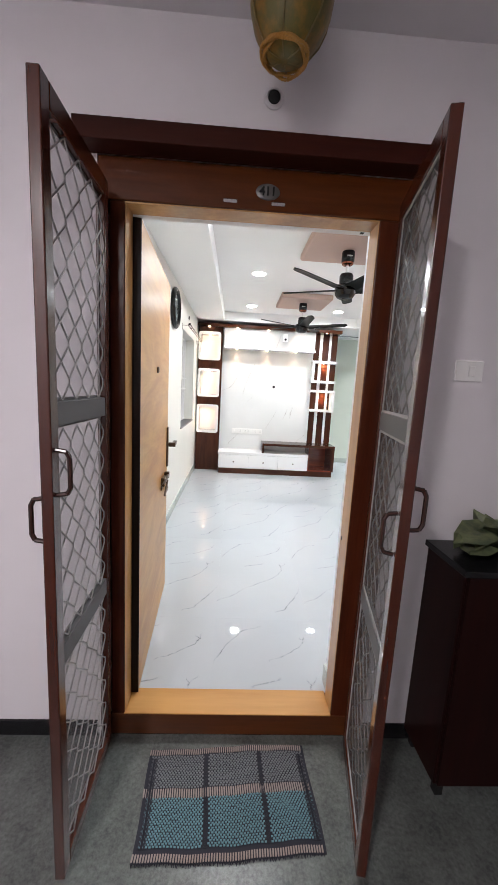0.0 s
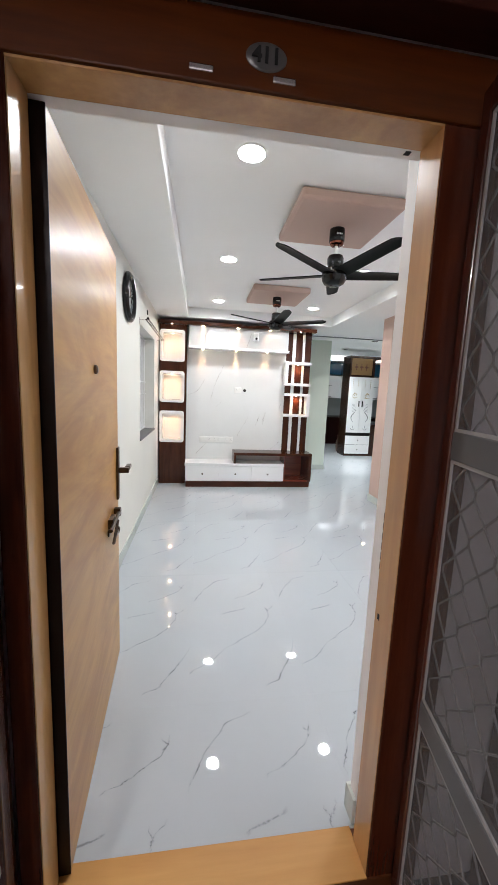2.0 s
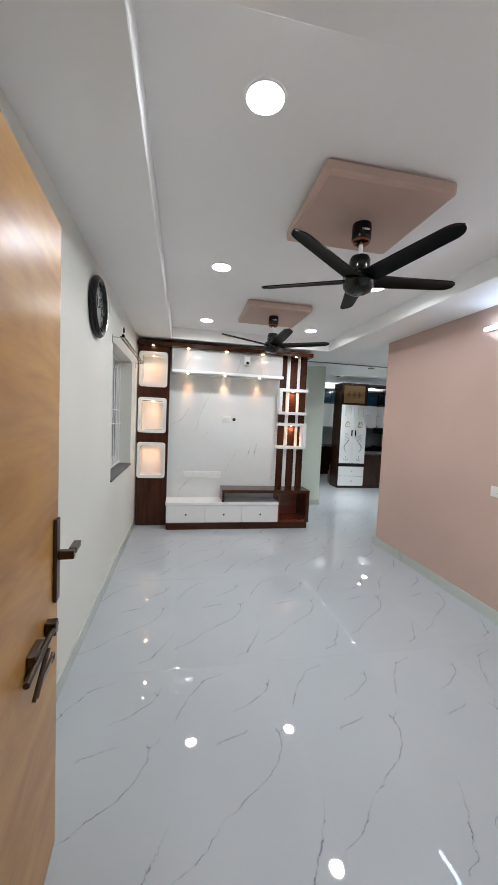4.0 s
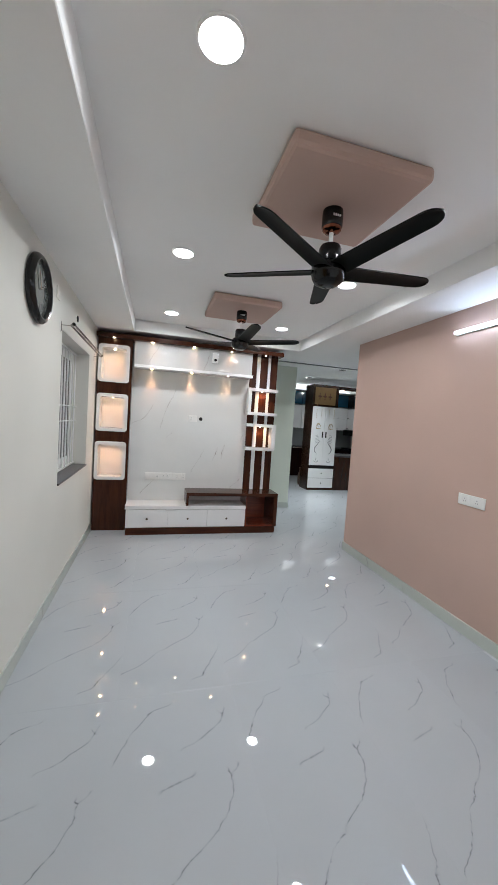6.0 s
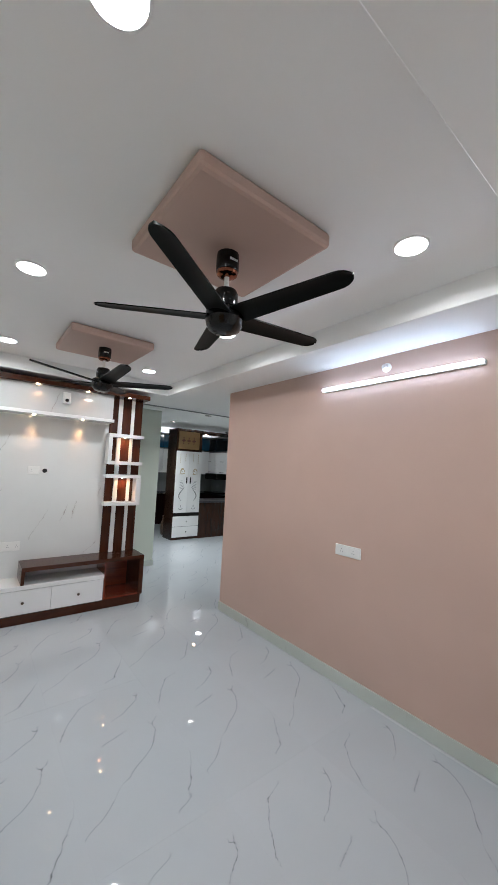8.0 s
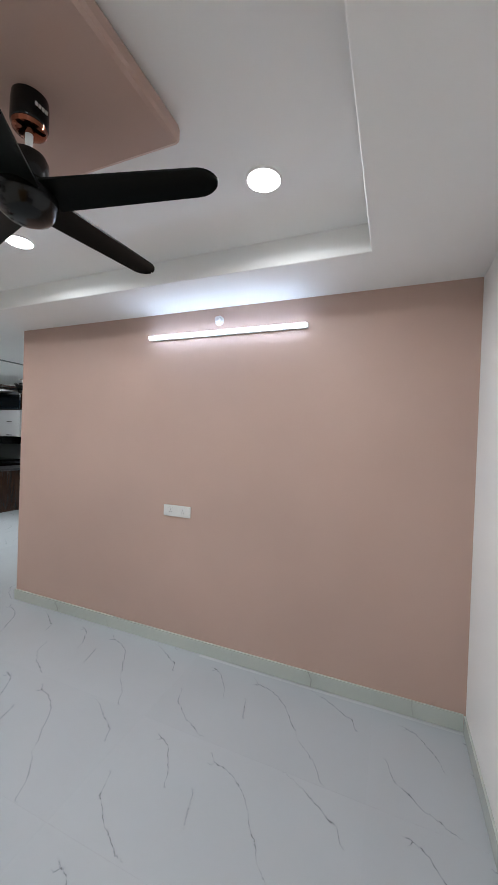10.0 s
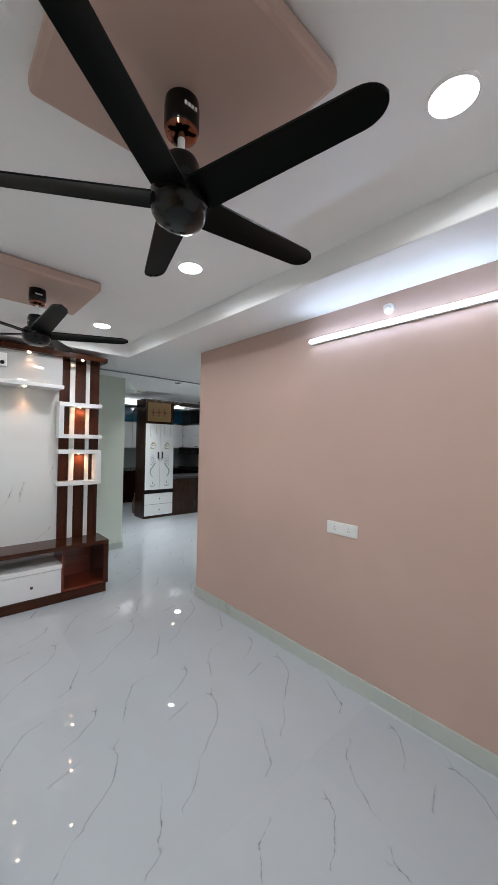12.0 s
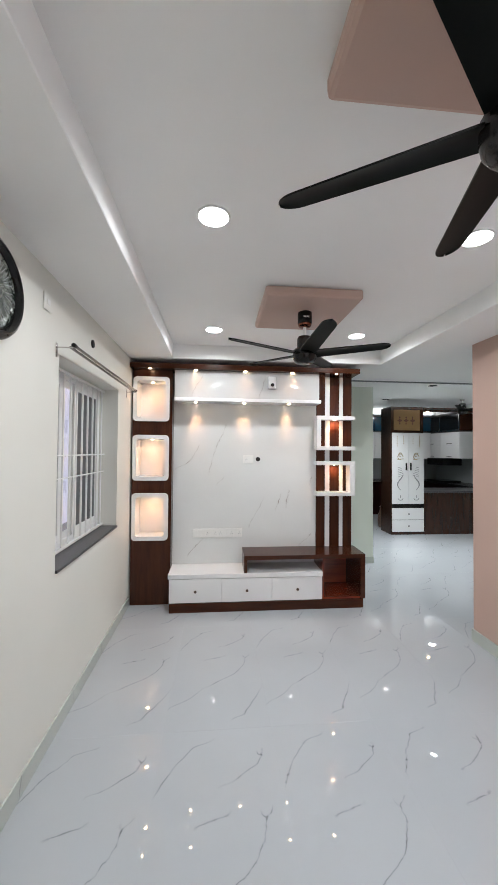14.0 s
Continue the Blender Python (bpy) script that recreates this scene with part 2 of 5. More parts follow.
# veins of the television panel: points of (height, x, strength, width)
PANEL_VEINS = [
    [(1.342, 0.803, 0.3, 8), (1.42, 0.822, 0.7, 8), (1.525, 0.847, 0.3, 6), (1.62, 0.88, 0.7, 9), (1.709, 0.914, 0.8, 10), (1.78, 0.95, 0.3, 6), (1.87, 0.985, 0.5, 7)],
    [(1.386, 0.442, 0.5, 9), (1.43, 0.53, 0.7, 12), (1.478, 0.598, 0.9, 11), (1.56, 0.65, 0.5, 7), (1.64, 0.695, 0.5, 6)],
    [(0.972, 1.655, 0.4, 8), (1.05, 1.665, 0.9, 14), (1.148, 1.687, 0.4, 7)],
    [(0.949, 1.538, 0.3, 7), (1.03, 1.572, 0.8, 12), (1.111, 1.593, 0.4, 6)],
    [(0.768, 1.245, 0.6, 8), (0.86, 1.29, 0.3, 6), (0.974, 1.36, 0.5, 8), (1.03, 1.385, 0.5, 6), (1.075, 1.405, 0.3, 5)],
    [(0.459, 0.588, 0.5, 8), (0.56, 0.67, 0.8, 10), (0.682, 0.765, 0.3, 7)],
    [(1.228, 1.925, 0.7, 10), (1.321, 1.948, 0.3, 7)],
    [(0.553, 1.809, 0.4, 9), (0.667, 1.928, 0.6, 9)],
    [(2.14, 1.32, 0.5, 9), (2.26, 1.36, 0.8, 9), (2.392, 1.395, 0.4, 6)],
    [(2.16, 0.62, 0.4, 7), (2.25, 0.66, 0.6, 8), (2.40, 0.74, 0.3, 6)],
    [(1.227, 0.896, 0.3, 7), (1.296, 0.964, 0.4, 7)],
]


def panel_stone(name, base, rough):
    m = material(name, base, rough, spec=0.55)
    g = Graph(m)
    p = g.coords()
    sep = g.t.nodes.new("ShaderNodeSeparateXYZ")
    g.link(p, sep.inputs[0])
    sway = g.math("MULTIPLY", g.math("SUBTRACT", g.noise(p, 30, 3, 0.65), 0.5), 0.035)
    amount = printed(g, g.math("ADD", sep.outputs[0], sway), sep.outputs[2], PANEL_VEINS, 2.1, 2.6, g.ramp(g.noise(p, 24, 3, 0.7), [(0.40, 0.1), (0.6, 1.0)]))
    ground = g.mix(g.ramp(g.noise(p, 2.2, 4), [(0.3, 0.0), (0.75, 1.0)]), base, tuple(c * 0.94 for c in base))
    g.color(g.mix(g.math("MINIMUM", amount, 1.0), ground, (0.27, 0.235, 0.21)))
    return m


M_marble = panel_stone("marble_laminate", (0.73, 0.74, 0.73), 0.03)
# Same marble, base darkened to offset the strong light on the flap.
M_flap = panel_stone("marble_flap_darkened", (0.56, 0.56, 0.55), 0.02)
M_white = paint("white_ceiling_paint", (0.88, 0.88, 0.87), 0.6, 0.02)
M_cream = paint("cream_wall_paint", (0.735, 0.73, 0.675), 0.5, 0.03)
M_green = paint("pale_green_wall_paint", (0.66, 0.71, 0.63), 0.5, 0.03)
M_pink = paint("dusty_pink_wall_paint", (0.55, 0.390, 0.328), 0.45, 0.05)
M_lobby = paint("lobby_white_paint", (0.70, 0.67, 0.69), 0.6, 0.04)
M_skirt = veined("skirting_tile", (0.52, 0.56, 0.52), (0.25, 0.25, 0.24), 0.12, 0.5, radians(30), 0.006, 0.2, 0.5)
M_honey = wood("honey_teak", (0.42, 0.21, 0.07), (0.62, 0.35, 0.13), 0.28, 0.45, 2, 0.25)
M_leafwood = wood("veneered_teak", (0.40, 0.20, 0.07), (0.56, 0.33, 0.14), 0.36, 0.35, 2, 0.14, 0.5)
gg = Graph(M_leafwood)
gp = gg.coords((1.2, 1.2, 4.6), (0.10, 0.1, 0.0))
gf = gg.math("ADD", gg.math("MULTIPLY", gg.noise(gp, 1.1, 4, 0.6, 1.2), 0.85), gg.math("MULTIPLY", gg.noise(gg.coords((2.5, 2.5, 34), (0.12, 0.08, 0.0)), 2.0, 3), 0.15))
gg.color(gg.mix(gg.ramp(gf, [(0.38, 0.0), (0.60, 1.0)]), (0.37, 0.170, 0.036), (0.50, 0.262, 0.064)))
M_leafwood.node_tree.nodes["Principled BSDF"].inputs["Coat Roughness"].default_value = 0.26
M_sill = wood("honey_teak_sill", (0.42, 0.19, 0.04), (0.52, 0.26, 0.065), 0.55, 0.6, 0, 0.0)
M_maho = wood("mahogany_varnish", (0.040, 0.0085, 0.0035), (0.088, 0.019, 0.007), 0.24, 1.0, 2, 0.15)
M_stile = wood("glossy_mahogany_paint", (0.040, 0.008, 0.004), (0.070, 0.014, 0.006), 0.25, 1.0, 2, 0.25)
M_pull = material("brown_enamel", (0.030, 0.010, 0.007), 0.25)
M_sillface = wood("reddish_threshold_varnish", (0.060, 0.015, 0.003), (0.115, 0.030, 0.005), 0.4, 1.0, 0, 0.0)
M_header = wood("dark_header_varnish", (0.024, 0.005, 0.003), (0.042, 0.008, 0.004), 0.5, 1.0, 0, 0.0)
M_mahox = wood("mahogany_varnish_across", (0.055, 0.0122, 0.0024), (0.100, 0.0245, 0.004), 0.3, 1.0, 0, 0.1)
for m, level in ((M_header, 0.12), (M_maho, 0.28), (M_mahox, 0.2)):
    m.node_tree.nodes["Principled BSDF"].inputs["Specular IOR Level"].default_value = level
M_dark = wood("walnut_laminate", (0.034, 0.0093, 0.0042), (0.064, 0.018, 0.0072), 0.22, 1.3, 2, 0.0)
M_darkx = wood("walnut_laminate_across", (0.034, 0.0093, 0.0042), (0.062, 0.017, 0.0068), 0.16, 1.3, 0, 0.0)
for m in (M_dark, M_darkx):
    m.node_tree.nodes["Principled BSDF"].inputs["Specular IOR Level"].default_value = 0.3
M_edge = material("dark_door_edge", (0.010, 0.003, 0.002), 0.3, spec=0.2)
M_gloss = material("white_gloss_laminate", (0.80, 0.80, 0.80), 0.12)
M_plastic = material("white_plastic", (0.78, 0.78, 0.76), 0.3)
M_black = material("black_gloss", (0.006, 0.006, 0.006), 0.16, spec=0.35)
M_blade = material("black_satin_blade", (0.0025, 0.0035, 0.003), 0.38, spec=0.07)
M_copper = material("copper_chrome", (0.24, 0.085, 0.05), 0.12, 1.0)
M_dull = material("dull_grey_metal", (0.15, 0.145, 0.14), 0.4, 0.7)
M_rod = material("dark_polished_steel", (0.22, 0.21, 0.20), 0.15, 1.0)
M_chrome = material("brushed_steel", (0.55, 0.53, 0.50), 0.25, 1.0)
M_bronze = material("antique_bronze", (0.115, 0.085, 0.065), 0.28, 1.0)
M_hole = material("dark_hole", (0.004, 0.004, 0.004), 0.8)
M_baffle = material("matt_black_baffle", (0.0006, 0.0006, 0.0006), 0.9, spec=0.0)
M_lit = material("lamp_diffuser", (1, 1, 1), 0.4, emission=(0.95, 0.98, 1.0), strength=32)
M_tube = material("tube_diffuser", (1, 1, 1), 0.4, emission=(0.60, 0.76, 1.0), strength=19)
M_warmlit = material("warm_spot_lens", (1, 0.9, 0.7), 0.4, emission=(1.0, 0.72, 0.42), strength=60)
M_granite = material("grey_granite", (0.10, 0.10, 0.11), 0.3)
gg = Graph(M_granite)
gp = gg.coords()
gg.color(gg.mix(gg.ramp(gg.noise(gp, 130, 3, 0.8), [(0.4, 0.0), (0.62, 1.0)]), (0.018, 0.018, 0.021), (0.10, 0.10, 0.11)))
M_lobbyfloor = material("lobby_granite", (0.2, 0.2, 0.19), 0.32)
gg = Graph(M_lobbyfloor)
gp = gg.coords()
gf = gg.math("ADD", gg.math("MULTIPLY", gg.noise(gp, 70, 4, 0.8), 0.6), gg.math("MULTIPLY", gg.noise(gp, 7, 4, 0.7), 0.4))
gg.color(gg.mix(gg.ramp(gf, [(0.38, 0.0), (0.62, 1.0)]), (0.045, 0.05, 0.047), (0.145, 0.155, 0.145)))
M_blackskirt = material("black_granite_skirting", (0.010, 0.010, 0.011), 0.25, spec=0.25)
M_shoe = wood("dark_cabinet_laminate", (0.010, 0.003, 0.003), (0.018, 0.005, 0.004), 0.35, 1.0, 2, 0.0)
M_shoe.node_tree.nodes["Principled BSDF"].inputs["Specular IOR Level"].default_value = 0.1
M_leaf = material("dry_green_leaf", (0.10, 0.14, 0.06), 0.55)
gg = Graph(M_leaf)
gg.color(gg.mix(gg.ramp(gg.noise(gg.coords(), 11, 4, 0.7), [(0.38, 0.0), (0.62, 1.0)]), (0.045, 0.065, 0.03), (0.15, 0.165, 0.075)))
gg.bump(gg.noise(gg.coords(), 60, 3), 0.5, 0.003)
M_grill = material("painted_grey_steel", (0.30, 0.29, 0.285), 0.6)
M_rail = material("dark_grey_steel_rail", (0.10, 0.097, 0.10), 0.5, spec=0.25)


def netting(name, base, cover):
    m = material(name, base, 0.7)
    t = m.node_tree
    clear, mix = t.nodes.new("ShaderNodeBsdfTransparent"), t.nodes.new("ShaderNodeMixShader")
    mix.inputs[0].default_value = cover
    t.links.new(clear.outputs[0], mix.inputs[1])
    t.links.new(t.nodes["Principled BSDF"].outputs[0], mix.inputs[2])
    t.links.new(mix.outputs[0], t.nodes["Material Output"].inputs[0])
    return m


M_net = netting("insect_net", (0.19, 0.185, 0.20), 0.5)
# Second leaf's net: darker base and more cover than the first.
M_net_dense = netting("darker_insect_net", (0.125, 0.12, 0.125), 0.6)
M_glass = material("clear_glass", (0.9, 0.9, 0.95), 0.02)
M_glass.node_tree.nodes["Principled BSDF"].inputs["Transmission Weight"].default_value = 1.0
M_frost = material("grey_window_film", (0.10, 0.10, 0.11), 0.15)
# Emission on the backdrop board stands in for the bright outdoors.
M_outside = material("pale_outdoor_glow", (0.5, 0.5, 0.56), 0.9, emission=(0.74, 0.76, 0.92), strength=0.75)
M_winwhite = material("white_window_frame", (0.80, 0.80, 0.80), 0.3)
M_blue = material("blue_glass_shutter", (0.01, 0.07, 0.13), 0.08)
M_tile = material("kitchen_wall_tile", (0.30, 0.33, 0.34), 0.2)
M_gold = material("gold_inlay", (0.42, 0.30, 0.14), 0.35, 0.3)
M_greyinlay = material("grey_inlay", (0.25, 0.26, 0.27), 0.4)
M_amber = material("amber_glass_panel", (0.27, 0.165, 0.075), 0.1)
M_gourd = material("gourd_skin", (0.10, 0.10, 0.02), 0.4)
gg = Graph(M_gourd)
gp = gg.coords()
gg.color(gg.mix(gg.ramp(gg.noise(gp, 14, 4, 0.7), [(0.40, 0.0), (0.58, 1.0)]), (0.22, 0.115, 0.012), (0.10, 0.085, 0.014)))
M_rope = material("gold_rope", (0.50, 0.27, 0.07), 0.3, 0.5)
M_cord = material("dull_gold_cord", (0.20, 0.15, 0.06), 0.5, 0.2)
M_matA = material("teal_weave", (0.13, 0.235, 0.275), 0.9)
M_matB = material("dark_weave", (0.02, 0.02, 0.03), 0.9)
M_matD = material("grey_weave", (0.16, 0.165, 0.18), 0.9)
M_matC = material("beige_weave", (0.30, 0.24, 0.22), 0.9)


# ---- mesh helpers ----
def box(bm, x0, x1, y0, y1, z0, z1, bevel=0.0):
    v = [bm.verts.new((x, y, z)) for x in (x0, x1) for y in (y0, y1) for z in (z0, z1)]
    faces = [bm.faces.new([v[i] for i in q]) for q in ((0, 1, 3, 2), (4, 6, 7, 5), (0, 4, 5, 1), (2, 3, 7, 6), (0, 2, 6, 4), (1, 5, 7, 3))]
    if bevel:
        edges = {e for f in faces for e in f.edges}
        bmesh.ops.bevel(bm, geom=list(edges), offset=bevel, segments=2, affect="EDGES", profile=0.5)
    return bm


def boxes(*args, bevel=0.0):
    bm = bmesh.new()
    for a in args:
        box(bm, *a, bevel=bevel)
    return bm


def turned(bm, profile, centre=(0, 0, 0), n=40, axis="z"):
    """A body of revolution; profile is a short run of (radius, height)."""
    rings = []
    for r, h in profile:
        ring = []
        for i in range(n):
            a = 2 * math.pi * i / n
            p = (max(r, 0.0004) * math.cos(a), max(r, 0.0004) * math.sin(a), h)
            if axis == "x":
                p = (p[2], p[0], p[1])
            elif axis == "y":
                p = (p[0], p[2], p[1])
            ring.append(bm.verts.new([c + q for c, q in zip(centre, p)]))
        rings.append(ring)
    for a, b in zip(rings, rings[1:]):
        for i in range(n):
            bm.faces.new((a[i], a[(i + 1) % n], b[(i + 1) % n], b[i]))
    bm.faces.new(rings[0][::-1])
    bm.faces.new(rings[-1])
    return bm


def stick(bm, a, b, r, n=8):
    a, b = Vector(a), Vector(b)
    d = (b - a).normalized()
    s = d.orthogonal().normalized()
    t = d.cross(s)
    ra, rb = [], []
    for i in range(n):
        w = 2 * math.pi * i / n
        o = (s * math.cos(w) + t * math.sin(w)) * r
        ra.append(bm.verts.new(a + o))
        rb.append(bm.verts.new(b + o))
    for i in range(n):
        bm.faces.new((ra[i], ra[(i + 1) % n], rb[(i + 1) % n], rb[i]))
    bm.faces.new(ra[::-1])
    bm.faces.new(rb)
    return bm


def path_tube(bm, pts, r, n=8):
    for a, b in zip(pts, pts[1:]):
        stick(bm, a, b, r, n)
    return bm


ORIGIN = {}


def thing(name, at, label, category, group=""):
    ob = new(name)
    ob.empty_display_size = 0.1
    ob.location = at
    ORIGIN[ob.name] = Vector(at)
    return tagged(ob, label, category, group)


def part(name, bm, mat, parent=None, label="", smooth=False, kind=""):
    bmesh.ops.recalc_face_normals(bm, faces=bm.faces)
    mesh = bpy.data.meshes.new(name)
    ob = new(name, mesh)
    if parent:
        o = ORIGIN[parent.name]
        bmesh.ops.translate(bm, verts=bm.verts, vec=-o)
        ORIGIN[ob.name] = o
        ob.parent = parent
    bm.to_mesh(mesh)
    bm.free()
    mesh.materials.append(mat)
    if smooth:
        for p in mesh.polygons:
            p.use_smooth = True
        mesh.set_sharp_from_angle(angle=radians(35))
    return tagged(ob, label, kind=kind)


def structure(name, bm, mat, label=""):
    ob = part(name, bm, mat, None, label, kind="structure")
    ORIGIN[ob.name] = Vector((0, 0, 0))
    return ob


# ---- rooms ----
CZ, RZ = 2.525, 2.668
structure("floor", boxes((-0.25, 7.6, 0.0, 10.3, -0.12, -0.0005)), M_grout, "polished white tile floor with grey veins")
structure("ground", boxes((-6, -0.5, 0.5, 12, -0.4, -0.3)), M_lobbyfloor, "grey ground outside the window")
structure("lobby_floor", boxes((-1.6, 3.2, -3.2, -0.13, -0.2, -0.1)), M_lobbyfloor, "speckled grey granite lobby floor")
WY0, WY1, WZ0, WZ1 = 2.94, 4.14, 0.90, 2.125
structure("wall_west", boxes((-0.23, 0, 0.06, WY0, 0, 2.8), (-0.23, 0, WY1, 5.8, 0, 2.8), (-0.23, 0, WY0, WY1, 0, WZ0), (-0.23, 0, WY0, WY1, WZ1, 2.8)), M_cream, "cream painted wall with a window")
FX0, FX1 = 0.243, 1.169
FR0, FR1 = 0.216, 1.191
structure("wall_entrance", boxes((-0.23, FR0, 0.0, 0.06, 0, 2.8), (FR1, 3.23, 0.0, 0.06, 0, 2.8), (FR0, FR1, 0.0, 0.06, 2.12, 2.8)), M_white, "white plastered wall around the main door")
structure("wall_lobby", boxes((-1.6, 0.15, -0.13, -0.003, -0.1, 2.8), (1.31, 3.2, -0.13, -0.003, -0.1, 2.8), (0.15, 1.31, -0.13, -0.003, 2.236, 2.8)), M_lobby, "dull white lobby wall")
structure("wall_lobby_back", boxes((-1.6, 3.2, -3.3, -3.2, -0.1, 2.8)), M_lobby)
structure("wall_lobby_west", boxes((-1.7, -1.6, -3.3, -0.003, -0.1, 2.8)), M_lobby)
structure("wall_lobby_east", boxes((3.2, 3.3, -3.3, -0.003, -0.1, 2.8)), M_lobby)
structure("lobby_ceiling", boxes((-1.6, 3.2, -3.2, -0.13, 2.67, 2.8)), M_lobby, "dull white lobby ceiling")
structure("wall_pink", boxes((3.08, 3.23, 0.06, 3.735, 0, 2.8)), M_pink, "dusty pink painted wall")
structure("wall_television", boxes((0, 2.36, 4.87, 5.8, 0, 2.8)), M_cream)
structure("wall_green", boxes((0, 3.127, 5.8, 5.95, 0, 2.8)), M_green, "pale green painted wall")
structure("wall_dining_west", boxes((3.0, 3.127, 5.95, 10.1, 0, 2.8)), M_green)
structure("wall_kitchen", boxes((3.0, 7.0, 10.15, 10.3, 0, 2.8)), M_tile, "grey tiled kitchen wall")
structure("wall_dining_east", boxes((7.4, 7.55, 3.6, 7.4, 0, 2.8)), M_cream)
structure("wall_kitchen_east", boxes((6.9, 7.05, 7.4, 10.15, 0, 2.8), (7.05, 7.55, 7.4, 7.5, 0, 2.8)), M_tile, "grey tiled kitchen side wall")
structure("wall_dining_south", boxes((3.23, 7.4, 3.585, 3.735, 0, 2.8)), M_cream)
RX0, RX1, RY0, RY1 = 0.435, 2.62, 0.625, 4.50
TX0, TX1, TY0, TY1 = 3.95, 6.4, 6.75, 9.4
EASE = 0.004


def pierced(x0, x1, y0, y1, holes, half=0.067):
    """Ceiling boxes round square holes that share one y."""
    y = holes[0][1]
    cells = [(x0, x1, y0, y - half, CZ, 2.75), (x0, x1, y + half, y1, CZ, 2.75)]
    edge = x0
    for x, _ in sorted(holes):
        cells += [(edge, x - half, y - half, y + half, CZ, 2.75), (x - half, x + half, y - half, y + half, 2.66, 2.75)]
        edge = x + half
    return cells + [(edge, x1, y - half, y + half, CZ, 2.75)]


QX0, QX1, QY0, QY1 = RX0 - EASE, RX1 + EASE, RY0 - EASE, RY1 + EASE
bm = boxes(
    (-0.1, QX0, 0.0, 5.8, CZ, 2.75), (QX1, 3.2, 0.0, 5.8, CZ, 2.75), (QX0, QX1, 0.0, QY0, CZ, 2.75), (QX0, QX1, QY1, 5.8, CZ, 2.75),
    (RX0 - 0.001, RX1 + 0.001, RY0 - 0.001, RY1 + 0.001, RZ, 2.75), (3.0, 3.2, 5.8, 10.3, CZ, 2.75),
    *pierced(3.2, 7.5, 3.6, TY0, [DINE[0], DINE[2]]), *pierced(3.2, TX0, TY0, 10.3, [DINE[1]]),
    (TX1, 7.5, TY0, 10.3, CZ, 2.75), (TX0, TX1, TY1, 10.3, CZ, 2.75), (TX0, TX1, TY0, TY1, 2.66, 2.75))
loops = []
for x0, x1, y0, y1, z in ((QX0, QX1, QY0, QY1, CZ), (RX0, RX1, RY0, RY1, CZ + EASE), (RX0, RX1, RY0, RY1, RZ), (QX0, QX1, QY0, QY1, RZ)):
    loops.append([bm.verts.new(q) for q in ((x0, y0, z), (x1, y0, z), (x1, y1, z), (x0, y1, z))])
for a, b in zip(loops, loops[1:]):
    for k in range(4):
        bm.faces.new((a[k], a[(k + 1) % 4], b[(k + 1) % 4], b[k]))
structure("ceiling", bm, M_white, "white false ceiling with a recessed tray")
structure("roof_slab", boxes((-1.7, 7.7, -3.4, 10.4, 2.8, 2.95)), M_white)
structure("trim", boxes((2.37, 7.3, 5.33, 5.352, 2.508, 2.522)), M_greyinlay, "thin dark ceiling trim")

# skirtings
structure("baseboard_west", boxes((0.001, 0.012, 0.073, 4.6, 0.001, 0.095)), M_skirt, "pale stone skirting")
structure("baseboard_pink", boxes((3.068, 3.079, 0.073, 3.747, 0.001, 0.095), (3.079, 3.24, 3.736, 3.747, 0.001, 0.095)), M_skirt, "pale stone skirting")
structure("baseboard_entrance", boxes((1.179, 3.067, 0.061, 0.072, 0.001, 0.095), (1.179, 1.19, 0.01, 0.059, 0.001, 0.095)), M_skirt, "pale stone skirting")
structure("baseboard_green", boxes((2.42, 3.138, 5.788, 5.799, 0.001, 0.09), (3.128, 3.138, 5.8, 9.4, 0.001, 0.09)), M_skirt, "pale stone skirting")
structure("baseboard_lobby", boxes((-1.6, 0.13, -0.142, -0.131, -0.099, -0.03), (1.31, 3.2, -0.142, -0.131, -0.099, -0.03)), M_blackskirt, "black granite skirting")


